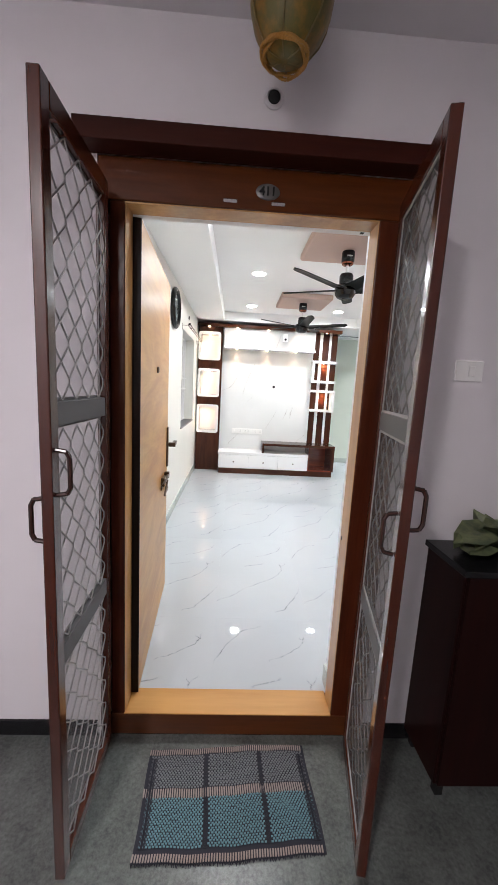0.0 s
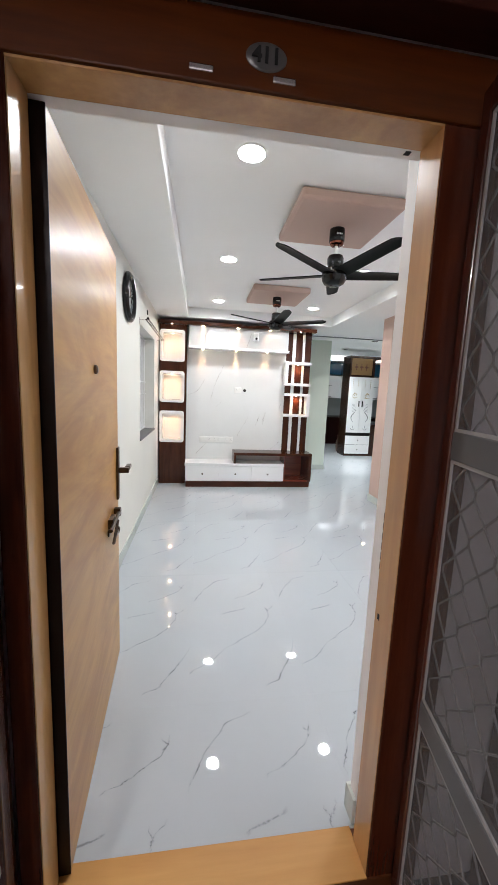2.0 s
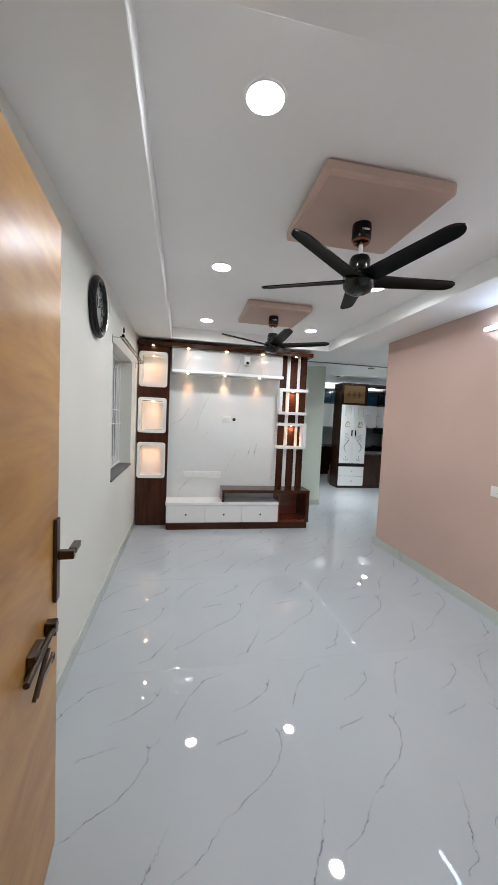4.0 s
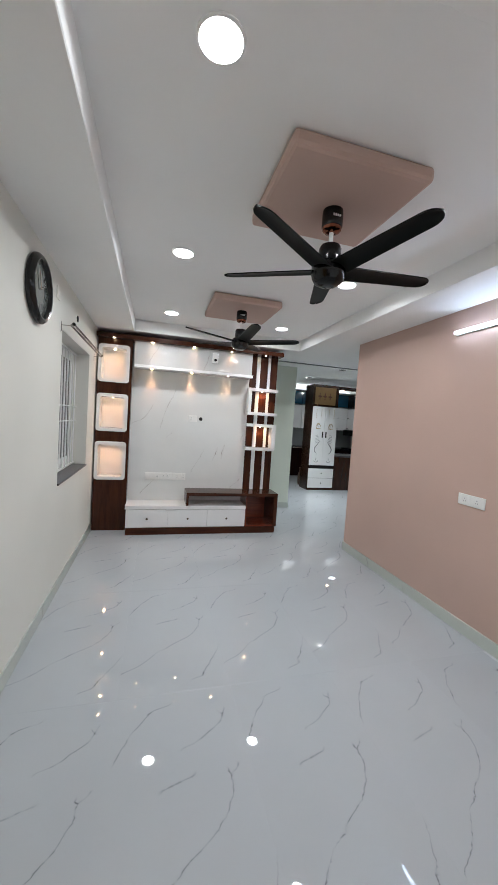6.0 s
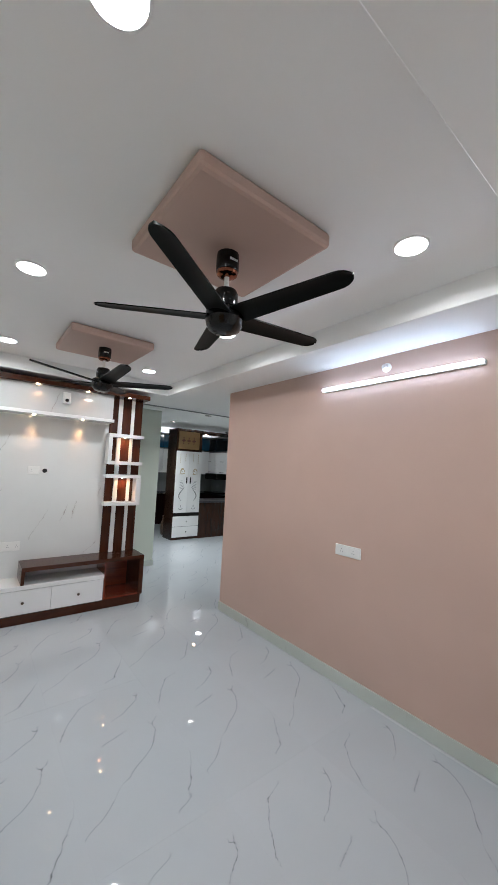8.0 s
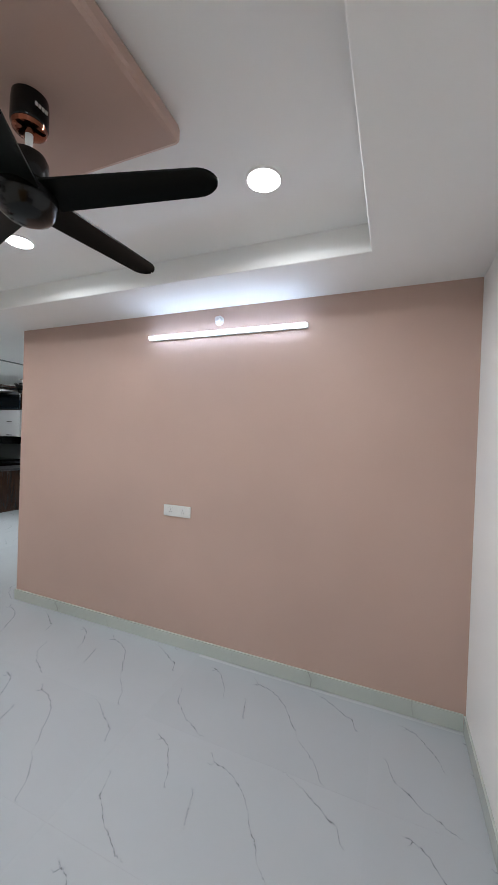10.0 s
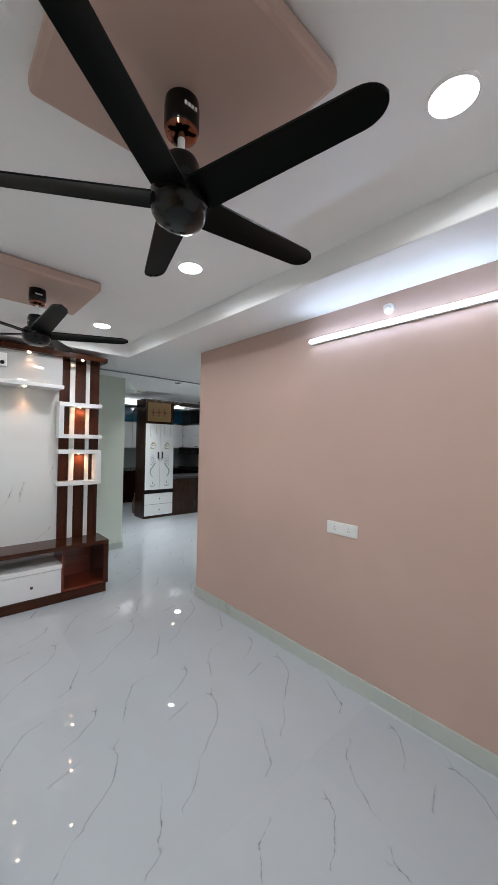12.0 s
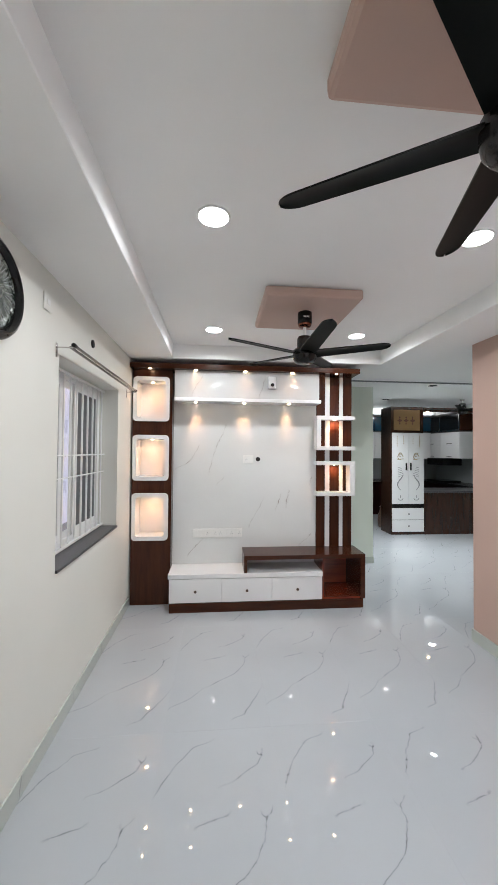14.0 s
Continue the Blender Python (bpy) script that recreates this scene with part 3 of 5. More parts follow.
# ---- entrance door ----
def door_frame():
    d = tagged(structure("door_1", boxes((0.188, FX0, -0.125, -0.036, -0.1, 2.087), (FX1, 1.272, -0.125, -0.036, -0.1, 2.087), (0.188, FR0, -0.0355, 0.0, -0.1, 2.087), (FR1, 1.272, -0.0355, 0.0, -0.1, 2.087), bevel=0.003), M_maho, "dark mahogany main door frame"))
    part("frame_head", boxes((0.15, 1.31, -0.1295, -0.0035, 2.088, 2.2275), bevel=0.004), M_mahox, d, "reddish wooden frame head")
    part("reveal_lining", boxes((FX0 + 0.0005, FX0 + 0.003, -0.122, -0.034, 0.006, 2.082), (FX1 - 0.003, FX1 - 0.0005, -0.122, -0.034, 0.006, 2.082), (FX0, FX1, -0.122, -0.0355, 2.0825, 2.0875), (FR0 + 0.0005, FR0 + 0.003, -0.033, 0.0, 0.006, 2.082), (FR1 - 0.003, FR1 - 0.0005, -0.033, 0.0, 0.006, 2.082), (FX1 - 0.0004, FR1 - 0.0035, -0.0355, -0.033, 0.006, 2.082)), M_honey, d, "honey varnished lining of the opening")
    # White base stands for the strong light on this rear strip.
    part("head_stop", boxes((FR0, FR1, -0.035, 0.0, 2.0825, 2.0875)), M_white, d, "rebate head strip, white for the light on it")
    part("threshold", boxes((0.188, 1.272, -0.13, 0.0, -0.1, 0.0), bevel=0.003), M_sillface, d, "reddish wooden threshold face")
    part("threshold_top", boxes((FX0, FX1, -0.131, 0.004, 0.0005, 0.006), bevel=0.002), M_sill, d, "honey varnished threshold")
    part("header", boxes((0.10, 1.30, -0.215, -0.1305, 2.228, 2.293), bevel=0.003), M_header, d, "dark mahogany header board")
    part("outer_post", boxes((0.15, 0.187, -0.150, -0.131, -0.099, 2.087), bevel=0.003), M_maho, d)
    part("outer_post", boxes((1.273, 1.31, -0.150, -0.131, -0.099, 2.087), bevel=0.003), M_maho, d)
    bm = boxes((1.184, 1.1873, -0.031, 0.004, 0.94, 1.132), bevel=0.001)
    s = part("strike_plate", bm, M_plastic, d, "pale lock strike plate")
    for i in range(6):
        bm = boxes((1.183, 1.1838, -0.027, -0.002, 0.946 + i * 0.031, 0.970 + i * 0.031))
        part("bolt_hole", bm, M_hole, s)
    return d


dfr = door_frame()
part("bolt_hole", boxes((1.1650, 1.1658, -0.059, -0.049, 0.814, 0.832)), M_hole, dfr)
part("bolt_hole", boxes((1.13, 1.145, -0.03, -0.015, 2.0812, 2.0823)), M_hole, dfr)

leaf = thing("main_door", (0.28, 0.01, 0.0), "honey teak main door standing open with bronze hardware", "door")
LM = Matrix.Translation((0.238, -0.026, 0)) @ Matrix.Rotation(radians(3.6), 4, "Z")


def leaf_part(name, bm, mat, parent, label="", smooth=False):
    bmesh.ops.transform(bm, matrix=LM, verts=bm.verts)
    return part(name, bm, mat, parent, label, smooth)


leaf_part("panel", boxes((-0.016, 0.038, 0.004, 0.945, 0.008, 2.078), bevel=0.002), M_leafwood, leaf, "honey veneered door panel")
leaf_part("hinge_edge", boxes((-0.017, 0.039, 0.0, 0.0035, 0.008, 2.078)), M_edge, leaf, "dark stained hinge edge")
bm = turned(bmesh.new(), [(0.017, 0.039), (0.017, 0.046), (0.011, 0.050)], (0, 0.444, 1.524), 20, "x")
leaf_part("peephole", bm, M_bronze, leaf, "small bronze peephole", True)
h = leaf_part("handle_plate", boxes((0.0385, 0.05, 0.885, 0.925, 0.897, 1.165), bevel=0.003), M_bronze, leaf, "long bronze handle plate")
leaf_part("lever", boxes((0.0505, 0.098, 0.890, 0.915, 1.034, 1.062), (0.076, 0.100, 0.915, 0.99, 1.044, 1.064), bevel=0.003), M_bronze, h, "square bronze lever")
k = leaf_part("latch", boxes((0.0385, 0.070, 0.80, 0.832, 0.838, 0.878), (0.0385, 0.060, 0.655, 0.735, 0.83, 0.875), (0.0385, 0.046, 0.64, 0.83, 0.80, 0.83), bevel=0.003), M_bronze, leaf, "old bronze latch")
bm = bmesh.new()
stick(bm, (0.062, 0.585, 0.850), (0.062, 0.835, 0.860), 0.0085, 12)
stick(bm, (0.070, 0.715, 0.848), (0.064, 0.63, 0.772), 0.0055)
stick(bm, (0.070, 0.735, 0.845), (0.064, 0.655, 0.762), 0.0045)
leaf_part("bolt", bm, M_bronze, k, "bronze sliding bolt", True)
bm = bmesh.new()
path_tube(bm, [(0.060, 0.81 + 0.013 * math.cos(a * 0.7854), 0.768 + 0.013 * math.sin(a * 0.7854)) for a in range(9)], 0.004, 6)
box(bm, 0.056, 0.063, 0.70, 0.797, 0.761, 0.777)
leaf_part("hasp_ring", bm, M_bronze, k, "small ring at the end of the hasp", True)


# ---- mesh doors ----
def mesh_leaf(name, hinge, free, label, grips, net):
    """Grille leaf between the hinge line and the free edge, both (x, y)."""
    a, b = Vector((*hinge, 0)), Vector((*free, 0))
    u = (b - a).normalized()
    L = (b - a).length
    ang = math.atan2(u.y, u.x)
    m = Matrix.Translation(a) @ Matrix.Rotation(ang, 4, "Z")
    th = thing(name, (a.x, a.y, -0.085), label, "door", "mesh doors of the entrance")

    def lp(nm, bm, mat, parent=None, lab="", smooth=False, kind=""):
        bmesh.ops.transform(bm, matrix=m, verts=bm.verts)
        return part(nm, bm, mat, parent or th, lab, smooth, kind)

    z0, z1, t = -0.075, 2.12, 0.015
    lp("stile", boxes((0.0, 0.035, -t, t, z0, z1), bevel=0.003), M_stile, lab="dark red hinge stile")
    s = lp("stile", boxes((L - 0.042, L, -t, t, z0, z1), bevel=0.003), M_stile, lab="dark red closing stile")
    lp("rail", boxes((0.036, L - 0.043, -t, t, z1 - 0.06, z1), bevel=0.003), M_maho)
    lp("rail", boxes((0.036, L - 0.043, -t, t, z0, z0 + 0.05), bevel=0.003), M_maho)
    for zc in (1.36, 0.66):
        lp("rail", boxes((0.036, L - 0.043, -t * 0.8, t * 0.8, zc - 0.033, zc + 0.033), bevel=0.003), M_rail, lab="grey painted flat rail")
    for y in (-t - 0.002, t + 0.002):
        sg = 1 if y > 0 else -1
        g = grips[0] if sg > 0 else grips[1]
        bm = path_tube(bmesh.new(), [(L - 0.02, y, g), (L - 0.02, y + sg * 0.026, g + 0.004), (L - 0.02, y + sg * 0.034, g + 0.02), (L - 0.02, y + sg * 0.034, g + 0.10), (L - 0.02, y + sg * 0.026, g + 0.116), (L - 0.02, y, g + 0.12)], 0.0065)
        lp("handle", bm, M_pull, lab="brown enamelled pull handle", smooth=True)
    for lo, hi in ((z0 + 0.05, 0.627), (0.693, 1.327), (1.393, z1 - 0.06)):
        bm = bmesh.new()
        w, h = 0.0915, 0.104
        x0, x1 = 0.036, L - 0.043
        rows = int((hi - lo) / h) + 1
        cols = int((x1 - x0) / w) + 1
        for i in range(cols):
            for j in range(rows):
                cx, cz = x0 + i * w + w / 2, lo + j * h
                pts = [(cx, cz), (cx - w / 2, cz + h * 0.42), (cx - w / 2, cz + h * 0.58), (cx, cz + h), (cx + w / 2, cz + h * 0.58), (cx + w / 2, cz + h * 0.42), (cx, cz)]
                for (ax, az), (bx, bz) in zip(pts, pts[1:]):
                    if max(ax, bx) <= x1 + 0.002 and max(az, bz) <= hi + 0.03:
                        stick(bm, (ax, 0.004, min(az, hi)), (bx, 0.004, min(bz, hi)), 0.0026, 4)
        lp("grille", bm, M_grill, lab="expanded diamond steel grille", kind="stuff")
        bm = bmesh.new()
        vs = [bm.verts.new(p) for p in ((x0, -0.004, lo), (x1, -0.004, lo), (x1, -0.004, hi), (x0, -0.004, hi))]
        bm.faces.new(vs)
        lp("insect_net", bm, net, lab="fine grey insect net")
        lp("bead", boxes((x0, x1, -0.009, -0.005, lo, lo + 0.008), (x0, x1, -0.009, -0.005, hi - 0.008, hi), (x0, x0 + 0.008, -0.009, -0.005, lo + 0.008, hi - 0.008), (x1 - 0.008, x1, -0.009, -0.005, lo + 0.008, hi - 0.008)), M_grill)
    return th


mesh_leaf("mesh_door", (0.188, -0.175), (0.198, -0.622), "dark red framed mesh door standing open beside the entrance", (1.15, 1.02), M_net)
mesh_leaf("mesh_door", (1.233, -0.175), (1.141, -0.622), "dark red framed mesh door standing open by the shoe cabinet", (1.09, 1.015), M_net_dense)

# ---- lobby things ----
n = thing("number_plaque", (0.75, -0.127, 2.149), "oval steel plaque reading 411 on the frame head", "plaque")
bm = turned(bmesh.new(), [(0.032, 0.0), (0.032, -0.004), (0.029, -0.006)], (0, 0, 0), 32, "y")
bmesh.ops.scale(bm, vec=(1.35, 1, 0.85), verts=bm.verts)
bmesh.ops.translate(bm, vec=(0.75, -0.127, 2.149), verts=bm.verts)
part("plate", bm, M_dull, n, "", True)
fc = bpy.data.curves.new("numeral", "FONT")
fc.body, fc.size, fc.extrude, fc.offset, fc.align_x, fc.align_y = "411", 0.040, 0.001, 0.0012, "CENTER", "CENTER"
tmp = new("numeral", fc)
bpy.context.view_layer.update()
me = bpy.data.meshes.new_from_object(tmp.evaluated_get(bpy.context.evaluated_depsgraph_get()))
bpy.data.objects.remove(tmp)
me.materials.clear()
me.materials.append(M_hole)
num = new("numeral", me)
num.parent = n
num.location, num.rotation_euler = (0, -0.0075, 0), (radians(90), 0, 0)
tagged(num, "dark numerals 411")
for x, z in ((0.617, 2.112), (0.79, 2.112)):
    part("latch_bar", boxes((x - 0.025, x + 0.025, -0.132, -0.1255, z - 0.007, z + 0.007), bevel=0.003), M_chrome, bpy.data.objects["door_1"], "small steel catch")

b = thing("wall_sensor", (0.753, -0.1305, 2.442), "round white wall socket with a dark hole above the door", "wiring box")
part("ring", turned(bmesh.new(), [(0.034, 0.0), (0.034, -0.006), (0.024, -0.012), (0.022, -0.004)], (0.753, -0.1305, 2.442), 28, "y"), M_lobby, b, "", True)
part("opening", turned(bmesh.new(), [(0.021, -0.008), (0.021, -0.0125), (0.012, -0.018)], (0.753, -0.1305, 2.442), 24, "y"), M_hole, b, "", True)

gd = thing("hanging_gourd", (0.752, -0.38, 2.31), "greenish gourd hanging in gold rope netting from the lobby ceiling", "decoration")
prof = [(0.012, 2.343), (0.042, 2.348), (0.07, 2.372), (0.096, 2.412), (0.112, 2.458), (0.115, 2.505), (0.10, 2.555), (0.06, 2.60), (0.012, 2.612)]
part("gourd", turned(bmesh.new(), prof, (0.757, -0.38, 0), 28), M_gourd, gd, "mottled green gourd", True)


def twisted(bm, at, length, r, turns):
    """Two strands wound round a line; at(f) gives its point and two side directions."""
    n = int(length / 0.0035)
    for ph in (0.0, math.pi):
        pts = []
        for i in range(n + 1):
            p, s1, s2 = at(i / n)
            w = 2 * math.pi * turns * i / n + ph
            pts.append(p + (s1 * math.cos(w) + s2 * math.sin(w)) * r * 0.75)
        path_tube(bm, pts, r, 5)


def meridian(a):
    out, up = Vector((math.cos(a), math.sin(a), 0)), Vector((-math.sin(a), math.cos(a), 0))

    def at(f):
        q = f * (len(prof) - 1)
        i = min(int(q), len(prof) - 2)
        r, z = [prof[i][c] + (prof[i + 1][c] - prof[i][c]) * (q - i) for c in (0, 1)]
        return Vector((0.757, -0.38, z)) + out * (r + 0.002), out, up
    return at


def hoop(r, z, wob):
    def at(f):
        a = 2 * math.pi * f
        out = Vector((math.cos(a), math.sin(a), 0))
        return Vector((0.757, -0.38, z + 0.003 * math.sin(5 * a + wob))) + out * (r + 0.003 * math.sin(3 * a + wob)), out, Vector((0, 0, 1))
    return at


bm = bmesh.new()
for k in range(6):
    twisted(bm, meridian(k * math.pi / 3 + 0.3), 0.42, 0.0016, 34)
part("rope_net", bm, M_cord, gd, "thin twisted cord net", True)
bm = bmesh.new()
for r, z, w in ((0.058, 2.350, 0.0), (0.060, 2.357, 2.0), (0.065, 2.352, 4.0)):
    twisted(bm, hoop(r, z, w), 0.38, 0.0030, 24)
part("rope_ring", bm, M_rope, gd, "twisted gold rope ring", True)
part("hanging_cord", path_tube(bmesh.new(), [(0.752, -0.38, 2.60), (0.752, -0.38, 2.669)], 0.004), M_cord, gd)
gd.rotation_euler = (0, radians(5), 0)
gd.location.z += 0.018

c = thing("shoe_cabinet", (1.9, -0.29, -0.1), "dark brown shoe cabinet with a black top against the lobby wall", "cabinet")
part("body", boxes((1.505, 2.25, -0.385, -0.145, -0.03, 0.845), bevel=0.003), M_shoe, c, "dark brown laminate body")
for x0, x1 in ((1.513, 1.875), (1.88, 2.242)):
    dd = part("door", boxes((x0, x1, -0.401, -0.3855, -0.02, 0.84), bevel=0.002), M_shoe, c)
    hx = x1 - 0.03 if x0 < 1.6 else x0 + 0.03
    part("door_handle", path_tube(bmesh.new(), [(hx, -0.402, 0.66), (hx, -0.42, 0.66), (hx, -0.42, 0.80), (hx, -0.402, 0.80)], 0.004), M_chrome, dd, "", True)
part("top", boxes((1.49, 2.265, -0.41, -0.143, 0.8455, 0.87), bevel=0.003), M_blackskirt, c, "black stone top")
for x in (1.53, 2.20):
    for y in (-0.37, -0.18):
        part("foot", boxes((x, x + 0.03, y, y + 0.03, -0.1, -0.0305)), M_hole, c)
lf = thing("leaf_bundle", (1.7, -0.3, 0.871), "pile of dry green leaves lying on the shoe cabinet", "leaves")
rng = random.Random(4)
for i in range(9):
    bm = bmesh.new()
    L, W = rng.uniform(0.26, 0.38), rng.uniform(0.13, 0.20)
    cen = []
    for s in range(9):
        f = s / 8
        w = W * math.sin(math.pi * min(f * 1.02, 1)) ** 0.8 + 0.002
        zz = 0.020 * math.sin(f * 6 + i) + 0.006 * math.sin(f * 23 + 2 * i)
        row = [bm.verts.new(((f - 0.5) * L, k * w / 2, zz + 0.016 * abs(k) + 0.013 * math.sin(9 * f + k * 3 + i))) for k in (-1, -0.5, 0, 0.5, 1)]
        if cen:
            for q in range(4):
                bm.faces.new((cen[q], cen[q + 1], row[q + 1], row[q]))
        cen = row
    bmesh.ops.transform(bm, matrix=pose(1.66 + rng.uniform(-0.06, 0.16), -0.28 + rng.uniform(-0.03, 0.03), 0.905 + 0.008 * i, rng.uniform(-8, 8), rng.uniform(-8, 8), rng.uniform(0, 360)), verts=bm.verts)
    part("leaf", bm, M_leaf, lf, "", True)

s = thing("lobby_switch", (1.575, -0.1305, 1.565), "square white bell switch on the lobby wall", "switch")
part("plate", boxes((1.52, 1.632, -0.139, -0.1305, 1.525, 1.605), bevel=0.003), M_plastic, s)
part("rocker", boxes((1.572, 1.597, -0.143, -0.1395, 1.545, 1.585), bevel=0.002), M_plastic, s)


def weave(add, lo, hi, x0, x1, z, mat, label):
    bm = bmesh.new()
    y, k = lo, 0
    rr = random.Random(7)
    while y < hi:
        x = x0 + 0.012 + (k % 2) * 0.006
        while x < x1 - 0.016:
            if min(abs(x - (x0 + f * (x1 - x0))) for f in (0.36, 0.70)) > 0.0085:
                j = rr.uniform(-0.0007, 0.0007)
                box(bm, x, x + 0.0078, y + j, y + 0.0046 + j, z + 0.0045, z + 0.0075 + j)
            x += 0.012
        y += 0.0072
        k += 1
    add("weave", bm, mat, label, "stuff")


def door_mat():
    t = thing("door_mat", (0.72, -0.37, -0.1), "woven teal and beige cotton mat before the threshold", "mat")
    x0, x1, y0, y1, z = 0.39, 1.045, -0.565, -0.19, -0.0995
    M = pose(0.72, -0.38, 0, 0, 0, 2) @ pose(-0.72, 0.38, 0)

    def mp(nm, bm, mat, lab="", kind=""):
        for v in bm.verts:
            x, y = v.co.x, v.co.y
            v.co.y += 0.005 * math.sin(9 * x + 1 + 4 * y) + 0.0015 * math.sin(41 * x)
            v.co.x += 0.004 * math.sin(14 * y + 2)
        bmesh.ops.transform(bm, matrix=M, verts=bm.verts)
        return part(nm, bm, mat, t, lab, kind=kind)

    mp("backing", boxes(*[(x0 + i * 0.02, min(x0 + (i + 1) * 0.02, x1), y0 + k * 0.025, y0 + (k + 1) * 0.025, z, z + 0.004) for i in range(33) for k in range(15)]), M_matB, "dark woven backing")
    bands = [(y0 + 0.002, y0 + 0.022), (y0 + 0.19, y0 + 0.22), (y1 - 0.025, y1 - 0.004)]
    bm = bmesh.new()
    for a, b2 in bands:
        k = int((x1 - x0) / 0.009)
        for i in range(k):
            box(bm, x0 + i * 0.009, x0 + i * 0.009 + 0.005, a, b2, z + 0.0045, z + 0.008)
    mp("stripe", bm, M_matC, "beige ribbed bands", "stuff")
    for lo, hi, mat2, lab2 in ((y0 + 0.04, y0 + 0.19, M_matA, "teal woven squares"), (y0 + 0.225, y1 - 0.03, M_matD, "grey woven squares")):
        weave(mp, lo, hi, x0, x1, z, mat2, lab2)
    for f in (0.03, 0.045, 0.36, 0.70, 0.955, 0.97):
        xx = x0 + f * (x1 - x0)
        for q in (-0.006, -0.002, 0.002, 0.006):
            mp("woven_line", boxes(*[(xx + q - 0.0014, xx + q + 0.0014, y0 + 0.035 + k * 0.03, y0 + 0.065 + k * 0.03, z + 0.0045, z + 0.0082) for k in range(10)]), M_matB, "woven line", "stuff")
    bm = bmesh.new()
    r2 = random.Random(2)
    for i in range(90):
        x = x0 + i * (x1 - x0) / 90
        stick(bm, (x, y0, z + 0.003), (x + r2.uniform(-0.006, 0.006), y0 - r2.uniform(0.003, 0.010), z + 0.002), 0.002, 4)
    mp("fringe", bm, M_matB, "dark frayed fringe", "stuff")


door_mat()


# ---- ceiling things ----
def plate(name, x0, x1, y0, y1, label):
    t = thing(name, ((x0 + x1) / 2, (y0 + y1) / 2, 2.60), label, "ceiling panel", "pink ceiling panels")
    part("board", boxes((x0, x1, y0, y1, 2.60, RZ - 0.002), bevel=0.018), M_pink, t)


plate("ceiling_panel", 1.19, 1.845, 1.215, 1.85, "raised pink square panel above the near fan")
plate("ceiling_panel", 1.19, 1.845, 3.11, 3.755, "raised pink panel above the fan by the television unit")


def downlight(x, y):
    t = thing("downlight", (x, y, RZ), "round white recessed downlight glowing in the ceiling tray", "ceiling light", "ceiling downlights")
    part("rim", turned(bmesh.new(), [(0.077, -0.001), (0.077, -0.005), (0.068, -0.008), (0.068, -0.001)], (x, y, RZ), 40), M_white, t, "", True)
    d = part("diffuser", turned(bmesh.new(), [(0.067, -0.001), (0.067, -0.007), (0.056, -0.008)], (x, y, RZ), 40), M_lit, t, "glowing white disc", True)
    return t


first = downlight(*DOWN[0])
for x, y in DOWN[1:]:
    copy_thing(first, pose(x, y, RZ))
def baffled(x, y):
    t = thing("deep_downlight", (x, y, CZ), "small deep white downlight in the dining ceiling", "ceiling light", "dining downlights")
    ring = turned(bmesh.new(), [(0.098, -0.0005), (0.096, -0.004), (0.063, -0.004), (0.063, -0.0005)], (x, y, CZ), 32)
    bmesh.ops.delete(ring, geom=[f for f in ring.faces if len(f.verts) > 4], context="FACES_ONLY")
    part("rim", ring, M_white, t, "white rim", True)
    tube = turned(bmesh.new(), [(0.0625, -0.003), (0.0605, 0.06), (0.064, 0.06), (0.0645, 0.0)], (x, y, CZ), 32)
    bmesh.ops.delete(tube, geom=[f for f in tube.faces if len(f.verts) > 4], context="FACES_ONLY")
    part("baffle", tube, M_baffle, t, "deep black baffle", True)
    part("diffuser", turned(bmesh.new(), [(0.059, 0.004), (0.059, 0.0), (0.045, -0.001)], (x, y, DINE_Z), 32), M_lit, t, "glowing white disc", True)
    return t


deep = baffled(*DINE[0])
for x, y in DINE[1:]:
    copy_thing(deep, pose(x, y, CZ))


